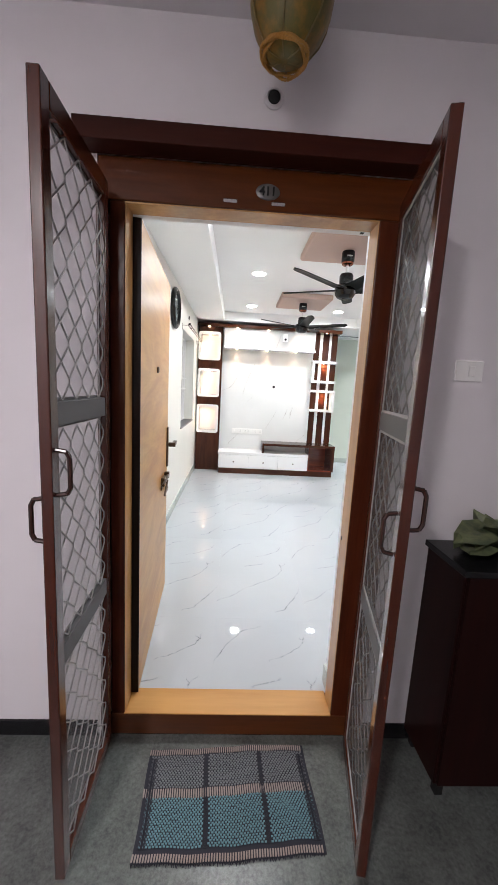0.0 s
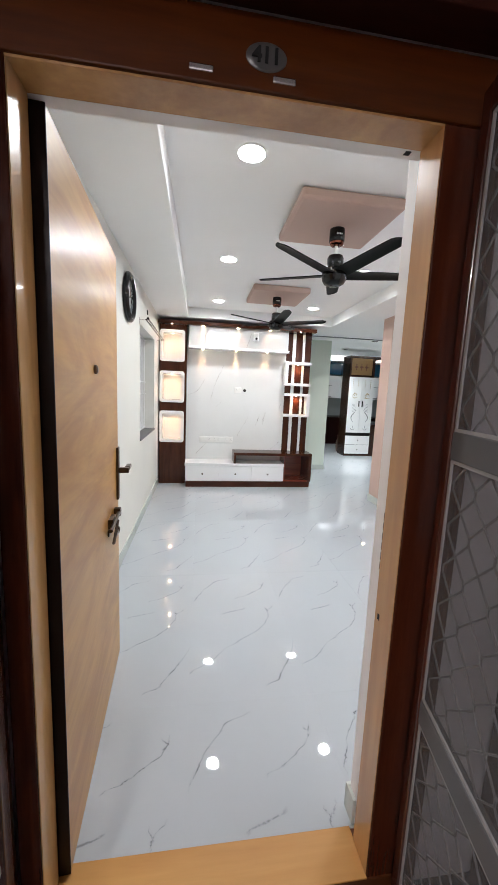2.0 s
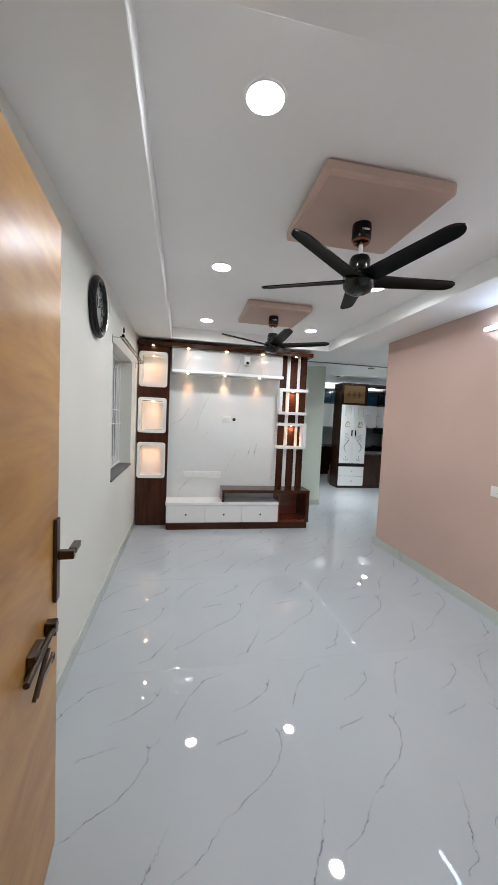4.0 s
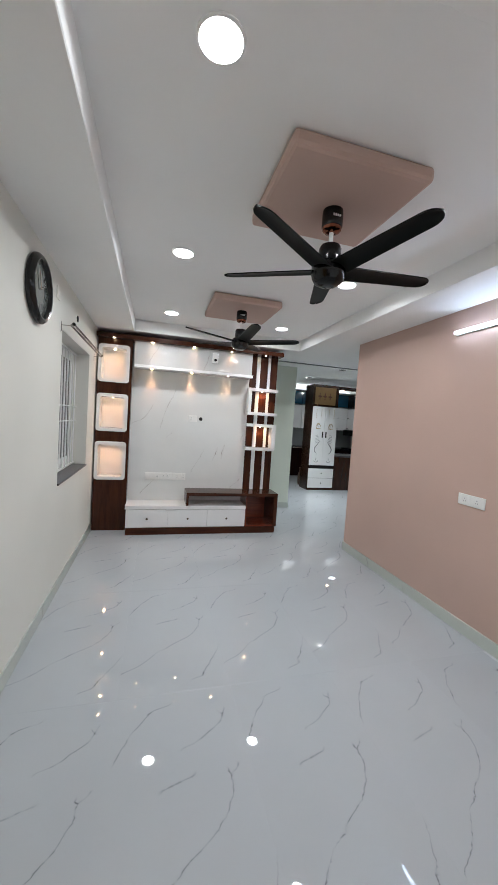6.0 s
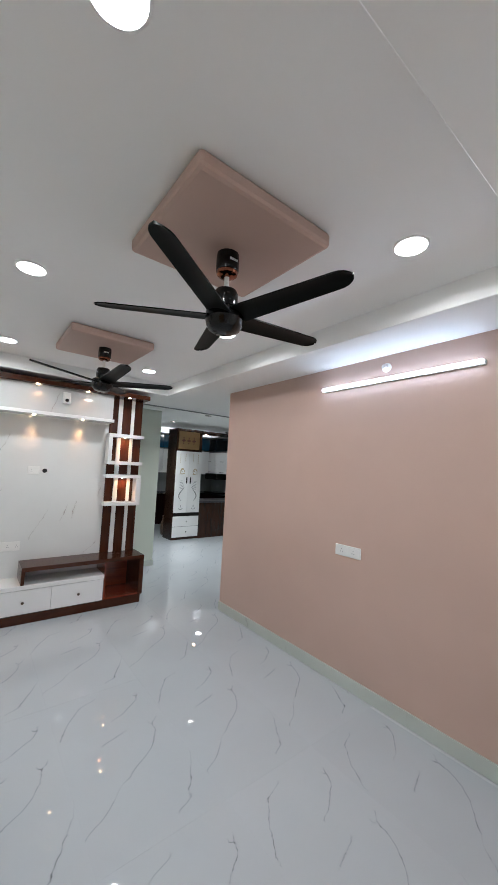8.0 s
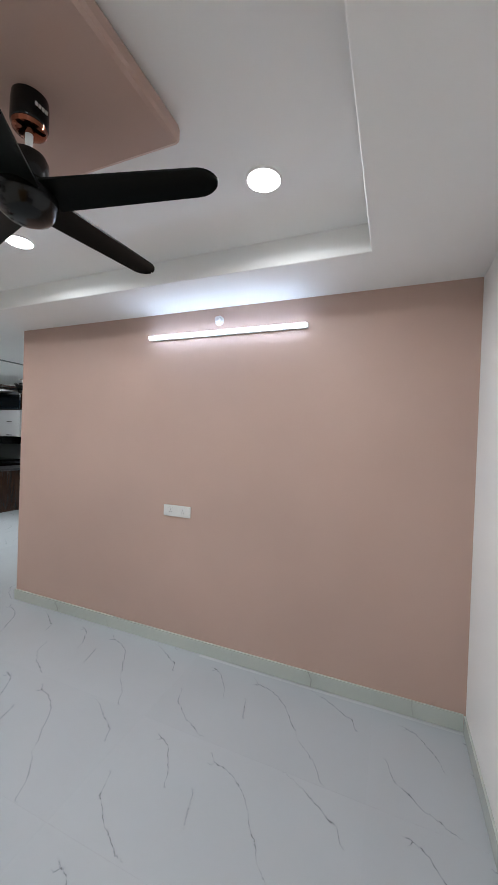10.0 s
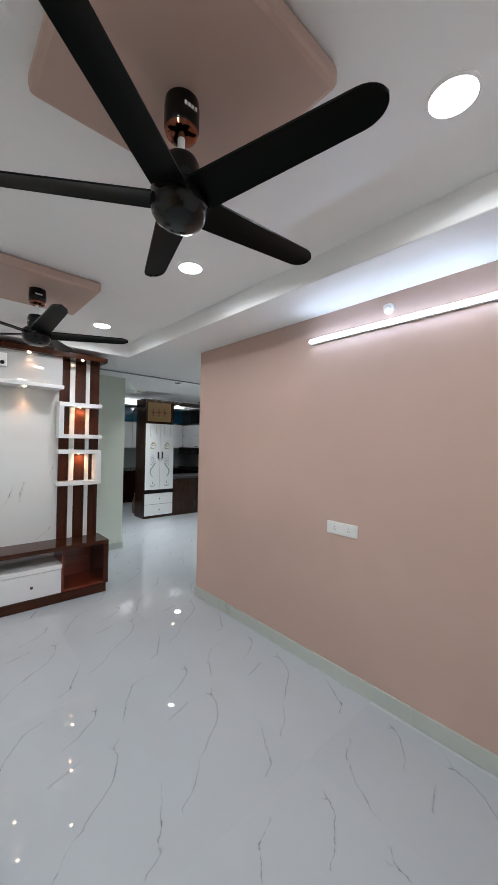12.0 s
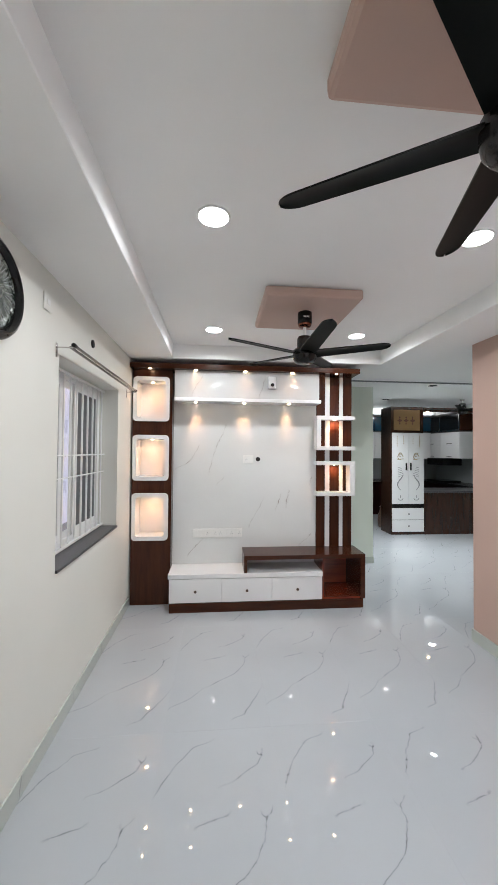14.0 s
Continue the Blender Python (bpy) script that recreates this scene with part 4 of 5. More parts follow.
def fan(x, y, z, top, turn, label):
    """Five-bladed ceiling fan; z is the height of the blades."""
    t = thing("ceiling_fan", (x, y, z), label, "fan", "ceiling fans")
    c = part("canopy", turned(bmesh.new(), [(0.05, top), (0.052, top - 0.02), (0.052, top - 0.08), (0.050, top - 0.085)], (x, y, 0), 32), M_black, t, "gloss black canopy", True)
    part("canopy_cup", turned(bmesh.new(), [(0.0495, top - 0.086), (0.046, top - 0.098), (0.036, top - 0.106), (0.014, top - 0.108)], (x, y, 0), 32), M_copper, c, "copper canopy cup", True)
    part("maker_mark", boxes(*[(x - 0.022 + q * 0.011, x - 0.0145 + q * 0.011, y - 0.0545, y - 0.0515, top - 0.050, top - 0.040) for q in range(4)]), M_plastic, c, "small white bars of a maker's mark")
    part("rod", turned(bmesh.new(), [(0.011, z + 0.07), (0.011, top - 0.108)], (x, y, 0), 16), M_plastic, t, "short white down rod", True)
    part("coupler", turned(bmesh.new(), [(0.054, z + 0.0105), (0.056, z + 0.03), (0.056, z + 0.075), (0.048, z + 0.092), (0.02, z + 0.096)], (x, y, 0), 32), M_black, t, "", True)
    part("motor", turned(bmesh.new(), [(0.02, z - 0.108), (0.045, z - 0.104), (0.068, z - 0.092), (0.082, z - 0.070), (0.087, z - 0.045)], (x, y, 0), 40), M_black, t, "rounded motor bottom", True)
    part("motor_ring", turned(bmesh.new(), [(0.087, z - 0.0445), (0.087, z - 0.012), (0.072, z + 0.004), (0.055, z + 0.01)], (x, y, 0), 40), M_black, t, "gloss black motor ring", True)
    for k in range(5):
        bm = bmesh.new()
        a = radians(turn + 72 * k)
        rows = []
        for f in (0, 0.1, 0.25, 0.4, 0.55, 0.7, 0.82, 0.88, 0.91, 0.935, 0.955, 0.972, 0.985, 0.993, 0.998, 1.0):
            r = 0.075 + f * 0.515
            w = 0.056 - 0.013 * f
            if f > 0.88:
                w *= math.sqrt(max(1 - ((f - 0.88) / 0.1203) ** 2, 0.0))
            zc = z - 0.030 * (1 - f)
            row = []
            for s in (-1, -0.5, 0, 0.5, 1):
                px, py, pz = r, s * w, zc - s * w * 0.2 + 0.006 * (1 - s * s)
                row.append((px, py, pz))
            rows.append(row)
        up = [[bm.verts.new((x + p[0] * math.cos(a) - p[1] * math.sin(a), y + p[0] * math.sin(a) + p[1] * math.cos(a), p[2] + 0.003)) for p in row] for row in rows]
        dn = [[bm.verts.new((x + p[0] * math.cos(a) - p[1] * math.sin(a), y + p[0] * math.sin(a) + p[1] * math.cos(a), p[2] - 0.003)) for p in row] for row in rows]
        for lay in (up, dn):
            for r0, r1 in zip(lay, lay[1:]):
                for q in range(4):
                    bm.faces.new((r0[q], r0[q + 1], r1[q + 1], r1[q]))
        for q in range(4):
            bm.faces.new((up[0][q], up[0][q + 1], dn[0][q + 1], dn[0][q]))
            bm.faces.new((up[-1][q], up[-1][q + 1], dn[-1][q + 1], dn[-1][q]))
        for r0, r1, s0, s1 in zip(up, up[1:], dn, dn[1:]):
            for q in (0, 4):
                bm.faces.new((r0[q], r1[q], s1[q], s0[q]))
        part("blade", bm, M_blade, t, "", True)
    return t


fan(1.541, 1.56, 2.335, 2.60, -1, "black five-bladed ceiling fan under the near pink panel")
fan(1.515, 3.385, 2.33, 2.60, -17, "black five-bladed ceiling fan in front of the television unit")
fan(5.38, 7.0, 2.40, 2.66, 10, "black ceiling fan in the dining space before the kitchen")

# ---- tube light and switches on the pink wall ----
t = thing("tube_light", (3.05, 1.65, 2.33), "slim glowing LED batten on the pink wall", "lamp")
part("body", boxes((3.052, 3.0785, 1.03, 2.27, 2.322, 2.352), bevel=0.003), M_plastic, t, "white batten body")
part("diffuser", boxes((3.032, 3.0515, 1.035, 2.265, 2.324, 2.35), bevel=0.004), M_tube, t, "glowing cool white diffuser")
t = thing("lamp_holder", (3.079, 1.68, 2.43), "round white lamp holder on the pink wall above the batten", "lamp holder")
part("base", turned(bmesh.new(), [(0.034, 0.0), (0.034, -0.012), (0.026, -0.02)], (3.079, 1.68, 2.43), 28, "x"), M_plastic, t, "", True)
part("socket", turned(bmesh.new(), [(0.017, -0.0205), (0.017, -0.05), (0.014, -0.052)], (3.079, 1.68, 2.43), 24, "x"), M_plastic, t, "", True)


def switchboard(name, origin, u, w, h, n, label, gaps=()):
    """A white modular switch board; u is 'x' or 'y', the direction of its width."""
    ox, oy, oz = origin
    t = thing(name, origin, label, "switch board")

    def b(a0, a1, c0, c1, z0, z1, bev=0.0015):
        if u == "x":
            return boxes((ox + a0, ox + a1, oy - c1, oy - c0, oz + z0, oz + z1), bevel=bev)
        s = -1 if u == "y" else 1
        lo, hi = sorted((ox + s * c0, ox + s * c1))
        return boxes((lo, hi, oy + a0, oy + a1, oz + z0, oz + z1), bevel=bev)

    part("plate", b(-w / 2, w / 2, 0, 0.009, -h / 2, h / 2, 0.003), M_plastic, t)
    step = (w - 0.02) / n
    for i in range(n):
        a = -w / 2 + 0.01 + i * step
        part("module", b(a + 0.001, a + step - 0.001, 0.0095, 0.012, -h / 2 + 0.012, h / 2 - 0.012), M_plastic, t)
        if i in gaps:
            for dx, dz in ((0, 0.011), (-0.008, -0.008), (0.008, -0.008)):
                c0 = a + step / 2 + dx
                part("socket_hole", b(c0 - 0.003, c0 + 0.003, 0.0122, 0.0126, dz - 0.0035, dz + 0.0035, 0), M_greyinlay, t)
    return t


switchboard("switch_board", (3.0795, 1.985, 1.022), "y", 0.235, 0.085, 6, "white modular switch board on the pink wall", (1, 4))

# ---- clock, rod, switch and cable hole on the cream wall ----
M_dial = material("clock_dial", (0.045, 0.06, 0.05), 0.06, coat=1.0)
gg = Graph(M_dial)
gp = gg.coords()
gf = gg.math("MULTIPLY", gg.ramp(gg.noise(gp, 26, 4, 0.75, 1.5), [(0.47, 0.0), (0.53, 1.0)]), gg.ramp(gg.noise(gp, 70, 3, 0.7), [(0.42, 0.2), (0.6, 1.0)]))
gg.color(gg.mix(gf, (0.030, 0.045, 0.036), (0.24, 0.25, 0.23)))
t = thing("wall_clock", (0.0, 2.30, 2.222), "round wall clock with a wide black rim on the cream wall", "clock")
part("rim", turned(bmesh.new(), [(0.192, 0.001), (0.203, 0.012), (0.203, 0.026), (0.193, 0.04), (0.178, 0.048), (0.168, 0.046), (0.158, 0.034), (0.155, 0.02)], (0, 2.30, 2.222), 56, "x"), M_black, t, "gloss black rim", True)
part("dial", turned(bmesh.new(), [(0.156, 0.0205), (0.156, 0.0225)], (0, 2.30, 2.222), 48, "x"), M_dial, t, "dark patterned dial")
bm = bmesh.new()
for i in range(12):
    a = i * math.pi / 6
    rr = 0.115
    cy, cz = 2.30 + rr * math.sin(a), 2.222 + rr * math.cos(a)
    for q in range(3):
        aa = a + (q - 1) * 0.09
        stick(bm, (0.0232, 2.30 + 0.085 * math.sin(aa), 2.222 + 0.085 * math.cos(aa)), (0.0232, 2.30 + 0.135 * math.sin(a + (q - 1) * 0.14), 2.222 + 0.135 * math.cos(a + (q - 1) * 0.14)), 0.0013, 4)
part("hour_mark", bm, M_greyinlay, t, "pale hour marks", kind="stuff")
bm = bmesh.new()
stick(bm, (0.027, 2.30, 2.222), (0.027, 2.30 + 0.06, 2.222 + 0.03), 0.0035, 6)
stick(bm, (0.029, 2.30, 2.222), (0.029, 2.30 - 0.03, 2.222 + 0.10), 0.0028, 6)
part("pointer", bm, M_chrome, t, "thin steel clock pointers")

t = thing("curtain_rod", (0.09, 3.6, 2.16), "double steel curtain rod above the window", "curtain rod")
for x, z in ((0.085, 2.175), (0.065, 2.165)):
    part("rod", stick(bmesh.new(), (x, 2.93, z), (x, 4.44, z), 0.0085, 14), M_rod, t, "", True)
for y in (2.93, 4.44):
    part("finial", stick(bmesh.new(), (0.085, y - 0.012, 2.175), (0.085, y + 0.012, 2.175), 0.013, 14), M_black, t, "black rod end", True)
for y in (2.90, 4.42):
    part("bracket", boxes((0.001, 0.004, y - 0.01, y + 0.01, 2.10, 2.18), (0.004, 0.09, y - 0.004, y + 0.004, 2.152, 2.158), bevel=0.0008), M_chrome, t)
t = thing("blank_plate", (0.0, 2.784, 2.36), "small square white cover plate high on the cream wall", "switch")
part("plate", boxes((0.0005, 0.009, 2.74, 2.83, 2.31, 2.40), bevel=0.003), M_cream, t)
part("button", boxes((0.0095, 0.012, 2.77, 2.80, 2.34, 2.37), bevel=0.001), M_plastic, t)
t = thing("cable_hole", (0.0, 3.458, 2.34), "small dark pipe hole in the cream wall", "pipe")
part("sleeve", turned(bmesh.new(), [(0.028, 0.0005), (0.028, 0.008), (0.022, 0.01)], (0, 3.458, 2.34), 24, "x"), M_hole, t)

# ---- window ----
w = structure("window_1", boxes((-0.2, -0.16, WY0 + 0.001, WY0 + 0.045, 0.925, WZ1 - 0.001), (-0.2, -0.16, WY1 - 0.045, WY1 - 0.001, 0.925, WZ1 - 0.001), (-0.2, -0.16, WY0 + 0.045, WY1 - 0.045, 0.925, 0.97), (-0.2, -0.16, WY0 + 0.045, WY1 - 0.045, WZ1 - 0.05, WZ1 - 0.001), bevel=0.003), M_winwhite, "white sliding window with grille bars")
part("window_sill", boxes((-0.225, 0.012, WY0 + 0.001, WY1 - 0.001, 0.9005, 0.918), bevel=0.003), M_granite, w, "dark grey granite sill")
for i, (a, b2) in enumerate(((WY0 + 0.046, WY0 + 0.44), (WY0 + 0.40, WY0 + 0.68), (WY0 + 0.64, WY1 - 0.046))):
    xx = -0.186 if i % 2 else -0.172
    sh = part("sash", boxes((xx, xx + 0.012, a, a + 0.05, 0.971, WZ1 - 0.051), (xx, xx + 0.012, b2 - 0.05, b2, 0.971, WZ1 - 0.051), (xx, xx + 0.012, a + 0.05, b2 - 0.05, 0.971, 1.02), (xx, xx + 0.012, a + 0.05, b2 - 0.05, WZ1 - 0.10, WZ1 - 0.051), bevel=0.002), M_winwhite, w, "white sash frame")
    part("pane", boxes((xx + 0.004, xx + 0.008, a + 0.05, b2 - 0.05, 1.02, WZ1 - 0.10)), M_glass if i < 2 else M_frost, sh, "tinted window pane")
structure("backdrop", boxes((-3.0, -2.98, 1.0, 16.0, -0.3, 7.0)), M_outside, "pale glowing board outside the window")
nb = 11
for i in range(nb):
    y = WY0 + 0.05 + i * (WY1 - WY0 - 0.10) / (nb - 1)
    part("bar", boxes((-0.135, -0.123, y - 0.006, y + 0.006, 0.93, WZ1 - 0.01), bevel=0.002), M_winwhite, w)
for z in (1.40, 1.55):
    part("cross_bar", stick(bmesh.new(), (-0.117, WY0 + 0.001, z), (-0.117, WY1 - 0.001, z), 0.005), M_winwhite, w)
for z in (0.935, WZ1 - 0.02):
    part("cross_bar", boxes((-0.14, -0.118, WY0 + 0.001, WY1 - 0.001, z - 0.008, z + 0.008)), M_winwhite, w)


# ---- television unit ----
tv = thing("television_unit", (1.2, 4.6, 0.0), "dark walnut and white marble television unit with lit niches", "wall unit")


def rounded_frame(x0, x1, z0, z1, r_out, wid, y0, y1):
    """A ring with rounded corners, extruded from y0 to y1."""
    bm = bmesh.new()

    def loop(a0, a1, c0, c1, r, y):
        pts = []
        for cx, cz, s in ((a1 - r, c1 - r, 0), (a0 + r, c1 - r, 1), (a0 + r, c0 + r, 2), (a1 - r, c0 + r, 3)):
            for i in range(7):
                a = math.pi / 2 * (s + i / 6)
                pts.append(bm.verts.new((cx + r * math.cos(a), y, cz + r * math.sin(a))))
        return pts

    rings = [loop(x0, x1, z0, z1, r_out, y1), loop(x0, x1, z0, z1, r_out, y0 + 0.003), loop(x0 + 0.003, x1 - 0.003, z0 + 0.003, z1 - 0.003, r_out, y0),
             loop(x0 + wid, x1 - wid, z0 + wid, z1 - wid, r_out * 0.6, y0), loop(x0 + wid, x1 - wid, z0 + wid, z1 - wid, r_out * 0.6, y1)]
    for a, b2 in zip(rings, rings[1:]):
        for i in range(len(a)):
            j = (i + 1) % len(a)
            bm.faces.new((a[i], a[j], b2[j], b2[i]))
    return bm


py0, py1 = 4.625, 4.85
cuts = [0.0]
segs = []
for z0, z1 in sorted(NICHES):
    segs.append((cuts[-1], z0 + 0.02))
    cuts.append(z1 - 0.02)
segs.append((cuts[-1], 2.424))
for x0, x1 in ((0.015, 0.0348), (0.3722, 0.42)):
    part("panel_stile", boxes((x0, x1, py0, py1, 0.0, 2.424)), M_dark, tv, "tall walnut stile beside the niches")
part("niche_back", boxes((0.035, 0.372, 4.8352, py1, 0.0, 2.424)), M_dark, tv)
for a, b2 in segs:
    part("panel_rail", boxes((0.035, 0.372, py0, 4.835, a, b2)), M_dark, tv, "walnut field between the niches")
for z0, z1 in NICHES:
    nf = part("niche_frame", rounded_frame(0.018, 0.39, z0, z1, 0.04, 0.042, py0 - 0.012, py0 - 0.0005), M_gloss, tv, "rounded white niche frame", True)
    part("niche_lining", boxes((0.04, 0.06, py0, 4.834, z0 + 0.022, z1 - 0.022), (0.348, 0.368, py0, 4.834, z0 + 0.022, z1 - 0.022), (0.06, 0.348, 4.822, 4.834, z0 + 0.022, z1 - 0.022), (0.06, 0.348, py0, 4.822, z0 + 0.022, z0 + 0.042), (0.06, 0.348, py0, 4.822, z1 - 0.042, z1 - 0.022)), M_gloss, nf, "white niche lining")
    part("niche_light", turned(bmesh.new(), [(0.012, z1 - 0.0425), (0.011, z1 - 0.0455), (0.007, z1 - 0.0465)], (0.2, 4.72, 0), 20), M_warmlit, nf, "small warm spot light", True)
part("back_panel", boxes((0.421, 1.99, 4.755, 4.868, 0.33, 2.424)), M_marble, tv, "white marble back panel with grey veins")
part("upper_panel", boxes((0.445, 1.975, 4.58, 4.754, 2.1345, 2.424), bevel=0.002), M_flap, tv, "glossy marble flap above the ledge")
cn = part("cornice", boxes((0.003, 2.402, 4.52, 4.868, 2.4255, 2.478), bevel=0.003), M_darkx, tv, "walnut cornice")
for x, y in CORN:
    part("spot_light", turned(bmesh.new(), [(0.014, 2.425), (0.013, 2.4215), (0.008, 2.4205)], (x, y, 0), 20), M_warmlit, cn, "small warm spot light", True)
ld = part("ledge", boxes((0.445, 1.982, 4.53, 4.7545, 2.098, 2.134), bevel=0.003), M_gloss, tv, "white gloss ledge")
for x in (0.66, 1.17, 1.655):
    part("spot_light", turned(bmesh.new(), [(0.013, 2.0975), (0.012, 2.094), (0.008, 2.093)], (x, 4.62, 0), 20), M_warmlit, ld, "small warm spot light", True)
for x0, x1 in ((1.991, 2.088), (2.139, 2.25), (2.29, 2.395)):
    part("upright", boxes((x0, x1, 4.74, 4.868, 0.541, 2.4245), bevel=0.002), M_dark, tv, "walnut upright strip")
for x0, x1 in ((2.0885, 2.1385), (2.2505, 2.2895)):
    part("batten", boxes((x0, x1, 4.728, 4.868, 0.541, 2.4245), bevel=0.002), M_gloss, tv, "white upright strip")
for x0, x1, za, zb, sx in ((1.959, 2.385, 1.605, 1.978, 0), (1.959, 2.385, 1.112, 1.486, 1)):
    sb = part("box_shelf", boxes((x0, x1, 4.60, 4.7275, zb - 0.042, zb), bevel=0.002), M_gloss, tv, "white open box shelf")
    part("shelf_bottom", boxes((x0, x1, 4.60, 4.7275, za, za + 0.042), bevel=0.002), M_gloss, sb)
    xs = (x0, x0 + 0.045) if sx == 0 else (x1 - 0.06, x1)
    part("shelf_side", boxes((*xs, 4.60, 4.7275, za + 0.0422, zb - 0.0422), bevel=0.002), M_gloss, sb)
    part("spot_light", turned(bmesh.new(), [(0.012, zb - 0.0423), (0.011, zb - 0.0455), (0.007, zb - 0.0465)], (2.165, 4.66, 0), 20), M_warmlit, sb, "small warm spot light", True)
part("plinth", boxes((0.437, 2.395, 4.41, 4.85, 0.0, 0.088), bevel=0.003), M_darkx, tv, "walnut plinth")
dc = part("drawer_box", boxes((0.434, 1.966, 4.44, 4.754, 0.0885, 0.325)), M_gloss, tv, "white drawer carcass")
part("drawer_top", boxes((0.421, 1.972, 4.418, 4.754, 0.3255, 0.37), bevel=0.004), M_gloss, tv, "white gloss top")
for x0, x1 in ((0.434, 0.943), (0.947, 1.450), (1.454, 1.966)):
    dr = part("drawer", boxes((x0, x1, 4.422, 4.4395, 0.092, 0.321), bevel=0.002), M_gloss, dc, "white gloss drawer front")
for x in (0.69, 1.2, 1.71):
    part("knob", turned(bmesh.new(), [(0.007, 4.4215), (0.007, 4.409), (0.014, 4.402), (0.012, 4.396)], (x, 0, 0.205), 20, "y"), M_bronze, tv, "small bronze knob", True)
part("bridge_shelf", boxes((1.17, 2.42, 4.418, 4.754, 0.50, 0.5405), (1.17, 1.202, 4.418, 4.754, 0.3705, 0.4995), (2.37, 2.42, 4.418, 4.849, 0.0885, 0.4995), bevel=0.002), M_darkx, tv, "walnut stepped bridge shelf")
# Reddish wood, saturation raised to stand for the warm glow inside.
part("open_compartment", boxes((1.973, 2.369, 4.835, 4.849, 0.0885, 0.4995), (1.973, 2.369, 4.43, 4.834, 0.0885, 0.108), (1.973, 1.99, 4.43, 4.834, 0.1085, 0.4995)), wood("walnut_with_red_glow", (0.12, 0.016, 0.007), (0.22, 0.04, 0.014), 0.25, 1.0, 0, 0.4), tv, "open compartment with warm glow in its reddish colour")
switchboard("tv_switch_board", (0.773, 4.7545, 0.697), "x", 0.275, 0.095, 6, "long white switch board on the marble panel", (3, 5))
switchboard("tv_switch_board", (1.037, 4.7545, 0.697), "x", 0.265, 0.095, 6, "white switch board with sockets on the marble panel", (0, 3, 5))
switchboard("tv_socket", (1.23, 4.7545, 1.50), "x", 0.115, 0.09, 2, "small white socket plate on the marble panel", (0,))
t = thing("cable_grommet", (1.338, 4.7545, 1.50), "round black cable hole in the marble panel", "grommet")
part("ring", turned(bmesh.new(), [(0.024, 4.7545), (0.024, 4.751), (0.018, 4.75)], (1.338, 0, 1.50), 28, "y"), M_hole, t)
t = thing("wall_sensor_box", (1.46, 4.5795, 2.32), "small white sensor box with a dark lens on the marble panel", "sensor")
part("housing", boxes((1.421, 1.50, 4.545, 4.579, 2.25, 2.375), bevel=0.008), M_plastic, t)
part("lens", turned(bmesh.new(), [(0.018, 4.5445), (0.018, 4.538), (0.01, 4.535)], (1.462, 0, 2.285), 24, "y"), M_black, t, "dark round lens", True)


# ---- kitchen ----
M_kdark = wood("dark_kitchen_laminate", (0.022, 0.0085, 0.005), (0.042, 0.0155, 0.008), 0.2, 1.3, 2, 0.0)
KX0, KX1, KY = 4.235, 4.888, 7.42
pc = thing("prayer_cabinet", (4.56, 7.6, 0.0), "tall dark cabinet with white carved doors beside the kitchen counter", "cabinet")
part("body", boxes((KX0, KX1, KY + 0.02, KY + 0.44, 0.0, 1.99), (KX0, KX0 + 0.05, KY + 0.02, KY + 0.44, 1.99, 2.47), (KX1 - 0.05, KX1, KY + 0.02, KY + 0.44, 1.99, 2.47), (KX0 + 0.05, KX1 - 0.05, KY + 0.02, KY + 0.44, 2.42, 2.47), (KX0 + 0.05, KX1 - 0.05, KY + 0.38, KY + 0.44, 1.99, 2.42)), M_kdark, pc, "walnut cabinet body")
gp2 = part("glass_panel", boxes((KX0 + 0.05, KX1 - 0.08, KY + 0.004, KY + 0.0195, 2.01, 2.41)), M_amber, pc, "amber glass panel with dark motifs")
for cx in (4.40, 4.53, 4.66):
    bm = bmesh.new()
    for dx, dz, s in ((0, 0, 0.035), (0, 0.06, 0.018), (0, -0.06, 0.018), (-0.035, 0, 0.015), (0.035, 0, 0.015)):
        v = [bm.verts.new((cx + dx + a, KY + 0.003, 2.2 + dz + c)) for a, c in ((-s, 0), (0, -s * 1.3), (s, 0), (0, s * 1.3))]
        bm.faces.new(v)
    part("motif", bm, wood("dark_motif", (0.08, 0.02, 0.01), (0.12, 0.03, 0.01)), gp2)
cxm = (KX0 + KX1) / 2 + 0.01
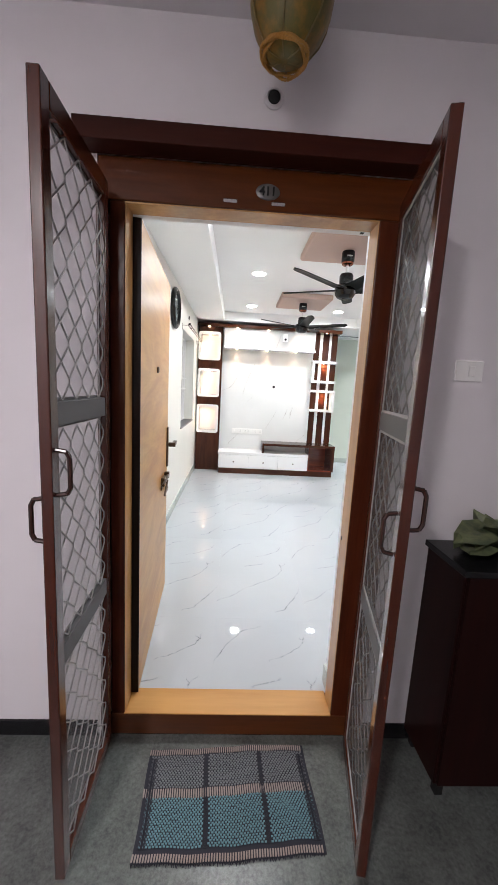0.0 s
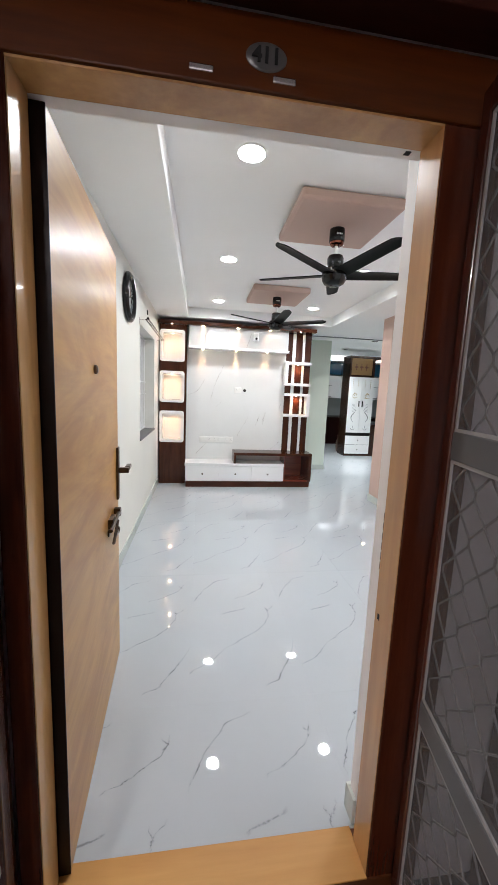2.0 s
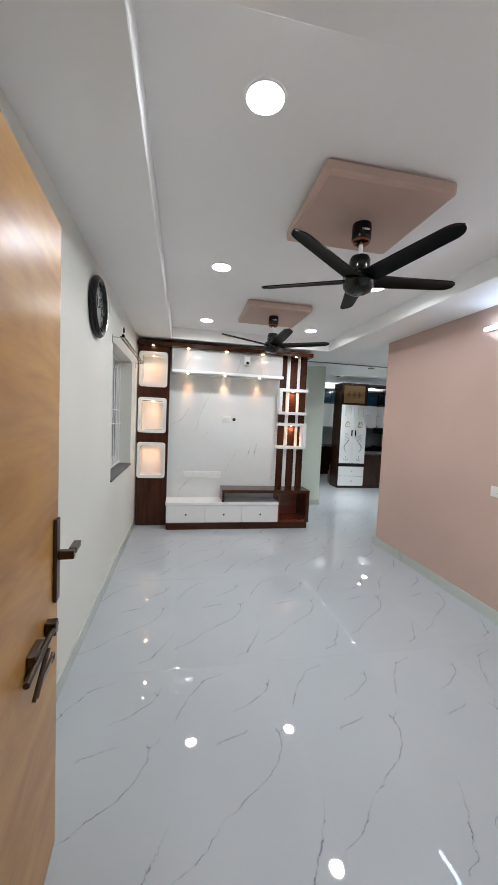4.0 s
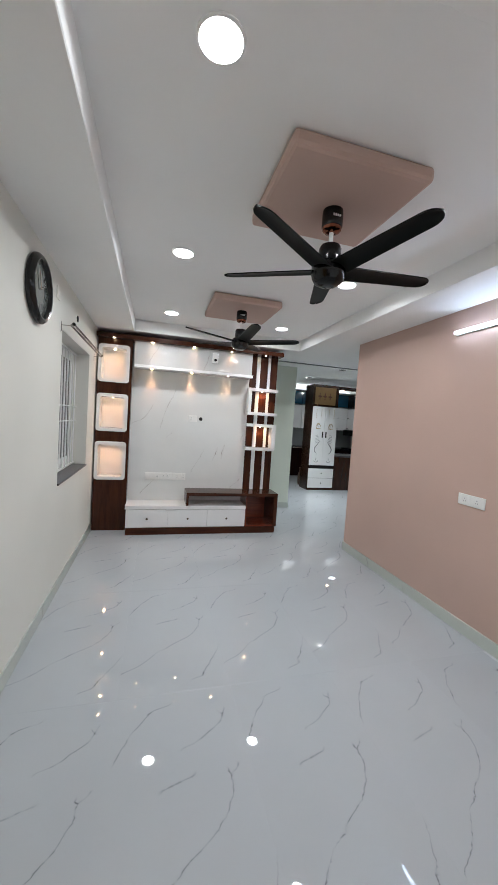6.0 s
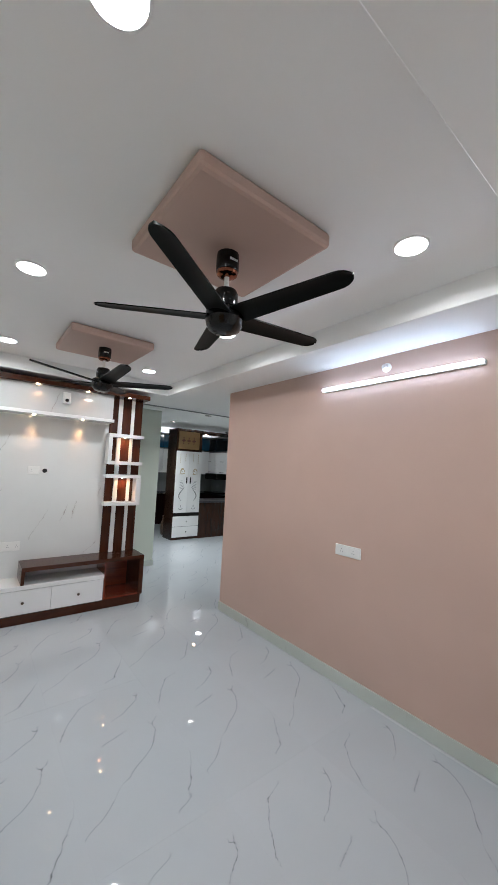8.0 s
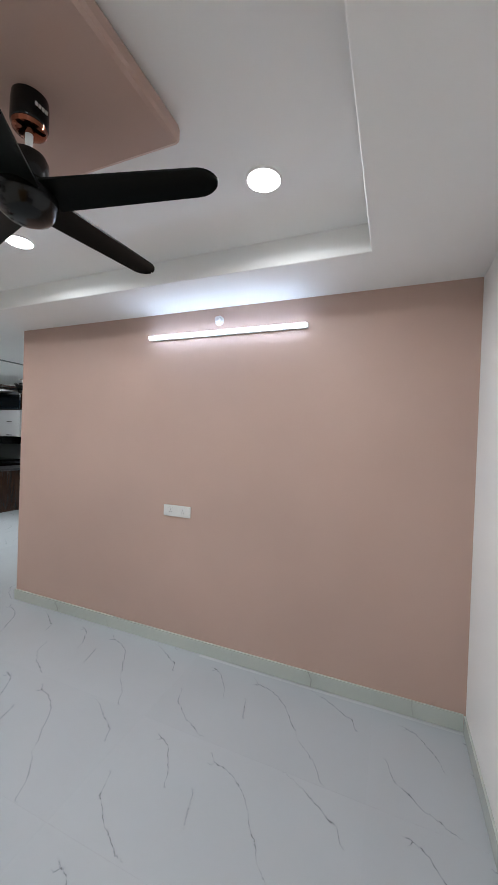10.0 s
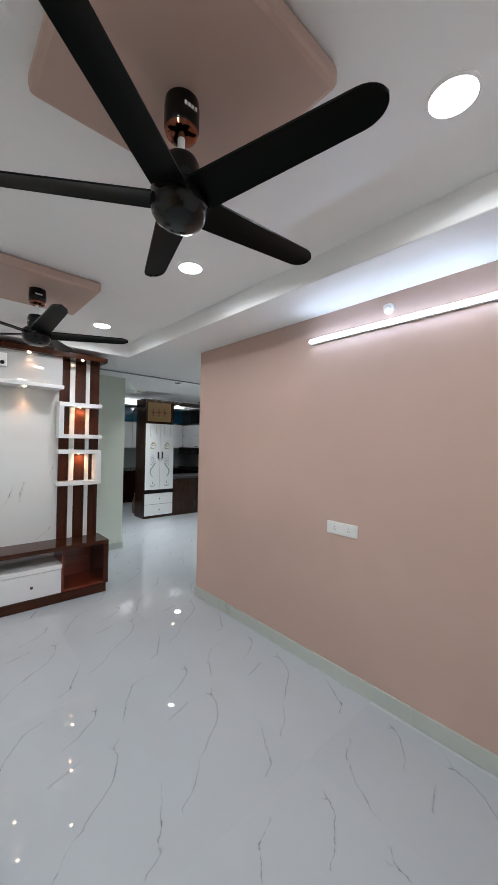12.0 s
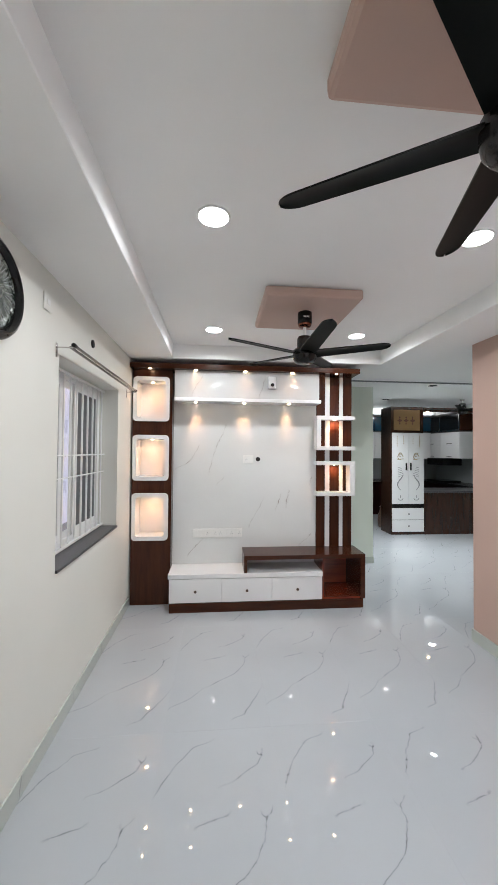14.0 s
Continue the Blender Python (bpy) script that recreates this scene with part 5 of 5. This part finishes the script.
for sgn in (-1, 1):
    a, b2 = (KX0 + 0.015, cxm - 0.002) if sgn < 0 else (cxm + 0.002, KX1 - 0.002)
    dd = part("door", boxes((a, b2, KY, KY + 0.0195, 0.592, 1.962), bevel=0.002), M_gloss, pc, "white carved door")
    part("door_handle", boxes((cxm + sgn * 0.045 - 0.012, cxm + sgn * 0.045 + 0.012, KY - 0.02, KY - 0.001, 1.24, 1.38), bevel=0.004), M_hole, dd, "dark curved pull")
    bm = bmesh.new()
    mid = cxm + sgn * 0.16
    for k in range(7):
        f = k / 6
        px = mid + sgn * (0.06 * math.sin(f * 3.6))
        stick(bm, (px, KY - 0.001, 0.86 + 0.24 * f), (mid + sgn * 0.06 * math.sin((k + 1) / 6 * 3.6), KY - 0.001, 0.86 + 0.24 * (f + 1 / 6)), 0.006 + 0.006 * math.sin(f * 3), 5)
    for k in range(6):
        stick(bm, (mid - sgn * 0.07 + sgn * 0.012 * k, KY - 0.001, 1.15 + 0.03 * k), (mid + sgn * 0.05, KY - 0.001, 1.11 + 0.036 * k), 0.004, 5)
    part("carving", bm, M_greyinlay, dd, "grey carved curves", kind="stuff")
    bm = bmesh.new()
    for r, z in ((0.055, 1.50), (0.035, 1.54)):
        path_tube(bm, [(mid + r * math.cos(i * 0.6), KY - 0.001, z + r * math.sin(i * 0.6)) for i in range(9)], 0.006, 5)
    stick(bm, (mid - 0.06, KY - 0.001, 1.45), (mid + 0.06, KY - 0.001, 1.46), 0.006, 5)
    for k2 in range(2):
        cx2 = mid + (k2 - 0.5) * 0.13
        for q in range(4 + (k2 if sgn > 0 else 1 - k2)):
            stick(bm, (cx2, KY - 0.001, 1.90 - q * 0.045), (cx2, KY - 0.001, 1.88 - q * 0.045), 0.008, 5)
    part("inlay", bm, M_gold, dd, "gold inlay motifs", kind="stuff")
    bm = bmesh.new()
    path_tube(bm, [(mid + 0.05 * math.cos(math.pi + i * math.pi / 8), KY - 0.001, 0.70 + 0.035 * math.sin(math.pi + i * math.pi / 8)) for i in range(9)], 0.007, 5)
    stick(bm, (mid, KY - 0.001, 0.71), (mid, KY - 0.001, 0.76), 0.008, 5)
    part("lamp_motif", bm, M_greyinlay, dd, "", kind="stuff")
part("lock_rail", boxes((KX0 + 0.015, KX1 - 0.002, KY + 0.002, KY + 0.0195, 0.518, 0.588)), M_black, pc, "black rail")
for z0, z1 in ((0.29, 0.512), (0.058, 0.283)):
    dd = part("drawer", boxes((KX0 + 0.015, KX1 - 0.002, KY, KY + 0.0195, z0, z1), bevel=0.002), M_gloss, pc, "white drawer front")
    part("knob", turned(bmesh.new(), [(0.007, KY - 0.0005), (0.007, KY - 0.012), (0.015, KY - 0.02), (0.012, KY - 0.025)], (cxm, 0, (z0 + z1) / 2), 16, "y"), M_hole, dd, "", True)
t = thing("kitchen_peninsula", (5.9, 7.6, 0.0), "dark walnut kitchen counter with a grey stone top", "kitchen counter")
part("front_panel", boxes((KX1 + 0.002, 7.0, KY + 0.01, KY + 0.6, 0.0, 0.80)), M_kdark, t)
part("worktop", boxes((KX1 + 0.002, 7.0, KY - 0.01, KY + 0.62, 0.8005, 0.84), bevel=0.003), M_granite, t, "grey stone worktop")
t = thing("kitchen_pelmet", (5.9, 7.46, 2.385), "dark walnut pelmet board spanning above the kitchen counter", "pelmet")
part("board", boxes((KX1 + 0.002, 6.898, KY + 0.01, KY + 0.10, 2.385, 2.465), bevel=0.002), M_kdark, t)
part("spot_light", turned(bmesh.new(), [(0.03, 2.3845), (0.03, 2.375), (0.02, 2.37)], (5.0, KY + 0.055, 0), 20), M_warmlit, t, "small round spot light", True)
KB = 10.15
KE = 6.9
t = thing("kitchen_counter", (5.3, 9.8, 0.0), "black kitchen base units with a black worktop along the back wall", "kitchen counter")
part("base_unit", boxes((3.2, KE - 0.61, 9.58, KB - 0.002, 0.0, 0.82)), M_shoe, t)
part("worktop", boxes((3.2, KE - 0.61, 9.55, KB - 0.002, 0.8205, 0.86), bevel=0.003), M_blackskirt, t)
part("edge_strip", boxes((3.2, KE - 0.64, 9.544, 9.5495, 0.828, 0.856)), M_chrome, t)
t = thing("kitchen_side_counter", (6.6, 9.0, 0.0), "dark kitchen side counter with a black worktop and hob", "kitchen counter")
part("base_unit", boxes((KE - 0.58, KE - 0.002, 8.05, KB - 0.002, 0.0, 0.82)), M_shoe, t)
part("worktop", boxes((KE - 0.61, KE - 0.002, 8.05, KB - 0.002, 0.8205, 0.86), bevel=0.003), M_blackskirt, t)


def wall_cupboard(x0, x1, y0, y1, z0, z1, mat, label, name, face, handles=True):
    """face: 's' with the doors towards the room, 'w' with the doors towards the west."""
    t = thing(name, ((x0 + x1) / 2, (y0 + y1) / 2, z0), label, "wall cabinet", "kitchen " + name + "s")
    part("carcass", boxes((x0, x1, y0, y1, z0, z1)), M_gloss if mat is M_gloss else M_dark, t)
    zm = (z0 + z1) / 2
    for a, b2 in (((z0, zm - 0.002), (zm + 0.002, z1)) if handles else ((z0, z1),)):
        if face == "s":
            d2 = part("door", boxes((x0 + 0.002, x1 - 0.002, y0 - 0.02, y0 - 0.001, a, b2), bevel=0.002), mat, t)
            hb = ((x0 + x1) / 2 - 0.09, (x0 + x1) / 2 + 0.09, y0 - 0.035, y0 - 0.021, a + 0.03, a + 0.042)
        else:
            d2 = part("door", boxes((x0 - 0.02, x0 - 0.001, y0 + 0.002, y1 - 0.002, a, b2), bevel=0.002), mat, t)
            hb = (x0 - 0.035, x0 - 0.021, (y0 + y1) / 2 - 0.09, (y0 + y1) / 2 + 0.09, a + 0.03, a + 0.042)
        if handles:
            part("door_handle", boxes(hb), M_hole, d2)
    if not handles and face == "w":
        part("frame_strip", boxes((x0 - 0.026, x0 - 0.0205, y0 + 0.002, y0 + 0.03, z0, z1), (x0 - 0.026, x0 - 0.0205, y0 + 0.03, y1 - 0.002, z0, z0 + 0.028)), M_chrome, t, "aluminium shutter frame")
    return t


for i in range(4):
    x = 3.45 + i * 0.77
    wall_cupboard(x, x + 0.76, KB - 0.35, KB - 0.003, 1.42, 2.10, M_gloss, "white gloss wall cabinet over the kitchen back wall", "wall_cupboard", "s")
    wall_cupboard(x, x + 0.76, KB - 0.35, KB - 0.003, 2.14, 2.51, M_blue, "blue glass loft cabinet over the kitchen back wall", "loft_cupboard", "s", False)
for i in range(2):
    y = 8.68 + i * 0.72
    wall_cupboard(KE - 0.35, KE - 0.003, y, y + 0.715, 1.45, 2.08, M_gloss, "white gloss wall cabinet on the kitchen side wall", "wall_cupboard", "w")
    wall_cupboard(KE - 0.35, KE - 0.003, y, y + 0.715, 2.11, 2.50, M_black, "black glass loft cabinet on the kitchen side wall", "loft_cupboard", "w", False)
t = thing("cooker_hood", (6.65, 9.4, 1.3), "black cooker hood under the white side cabinets", "cooker hood")
part("hood", boxes((KE - 0.5, KE - 0.003, 9.1, 9.75, 1.27, 1.445), bevel=0.01), M_black, t)
t = thing("gas_hob", (6.55, 9.4, 0.861), "low black gas hob on the side worktop", "hob")
part("hob_plate", boxes((KE - 0.55, KE - 0.1, 9.0, 9.7, 0.861, 0.90), bevel=0.01), M_black, t)
t = thing("kitchen_switch_board", (KE - 0.001, 8.5, 1.12), "pale switch board on the tiled kitchen side wall", "switch board")
part("plate", boxes((KE - 0.012, KE - 0.001, 8.3, 8.72, 1.06, 1.22), bevel=0.003), M_plastic, t)
for k in range(2):
    for q in range(2):
        part("socket", boxes((KE - 0.016, KE - 0.0125, 8.37 + k * 0.17, 8.45 + k * 0.17, 1.08 + q * 0.07, 1.13 + q * 0.07), bevel=0.002), M_greyinlay, t)
t = thing("cove_light", (5.2, 9.36, 2.53), "bluish white strip light along the kitchen ceiling tray", "lamp")
part("strip", boxes((4.1, 6.3, 9.37, 9.395, 2.53, 2.55)), material("cove_strip", (1, 1, 1), 0.4, emission=(0.8, 0.88, 1.0), strength=1.5), t, "glowing strip")
t = thing("floor_vase", (4.38, 8.12, 0.0), "dark patterned vase standing on the floor beside the tall cabinet", "vase")
part("body", turned(bmesh.new(), [(0.06, 0.0), (0.08, 0.03), (0.09, 0.14), (0.08, 0.26), (0.05, 0.34), (0.04, 0.40), (0.055, 0.44)], (4.38, 8.12, 0), 28), wood("vase_pattern", (0.02, 0.012, 0.01), (0.16, 0.09, 0.06), 0.3, 4.0, 0), t, "", True)


# ---- floor tiles ----
def tile_mesh(dx, dy):
    """One tile with eased edges, its near corner at the origin."""
    bm = bmesh.new()
    gap, ease = 0.0002, 0.0002
    rings = []
    for inset, z in ((gap, -0.008), (gap, -ease), (gap + ease, 0.0)):
        rings.append([bm.verts.new(q) for q in ((inset, inset, z), (dx - inset, inset, z), (dx - inset, dy - inset, z), (inset, dy - inset, z))])
    for a, b2 in zip(rings, rings[1:]):
        for k in range(4):
            bm.faces.new((a[k], a[(k + 1) % 4], b2[(k + 1) % 4], b2[k]))
    bm.faces.new(rings[-1])
    bmesh.ops.recalc_face_normals(bm, faces=bm.faces)
    mesh = bpy.data.meshes.new("tile")
    bm.to_mesh(mesh)
    bm.free()
    mesh.materials.append(M_floor)
    return mesh


whole_tile = tile_mesh(TILE_X, TILE_Y)
cut_tile = tile_mesh(TILE_X, TILE_V + TILE_Y - 0.005)
floor_slab = bpy.data.objects["floor"]
tilt = random.Random(9)
for i in range(12):
    for j in range(9):
        if i > 4 and j < 2:
            continue
        tile = new("tile", cut_tile if j == 0 else whole_tile)
        tile.parent = floor_slab
        tile.location = (TILE_U + i * TILE_X, 0.005 if j == 0 else TILE_V + j * TILE_Y, 0.0)
        tile.rotation_euler = (tilt.uniform(-0.0003, 0.0003), tilt.uniform(-0.0005, 0.0005), 0)
        tagged(tile)
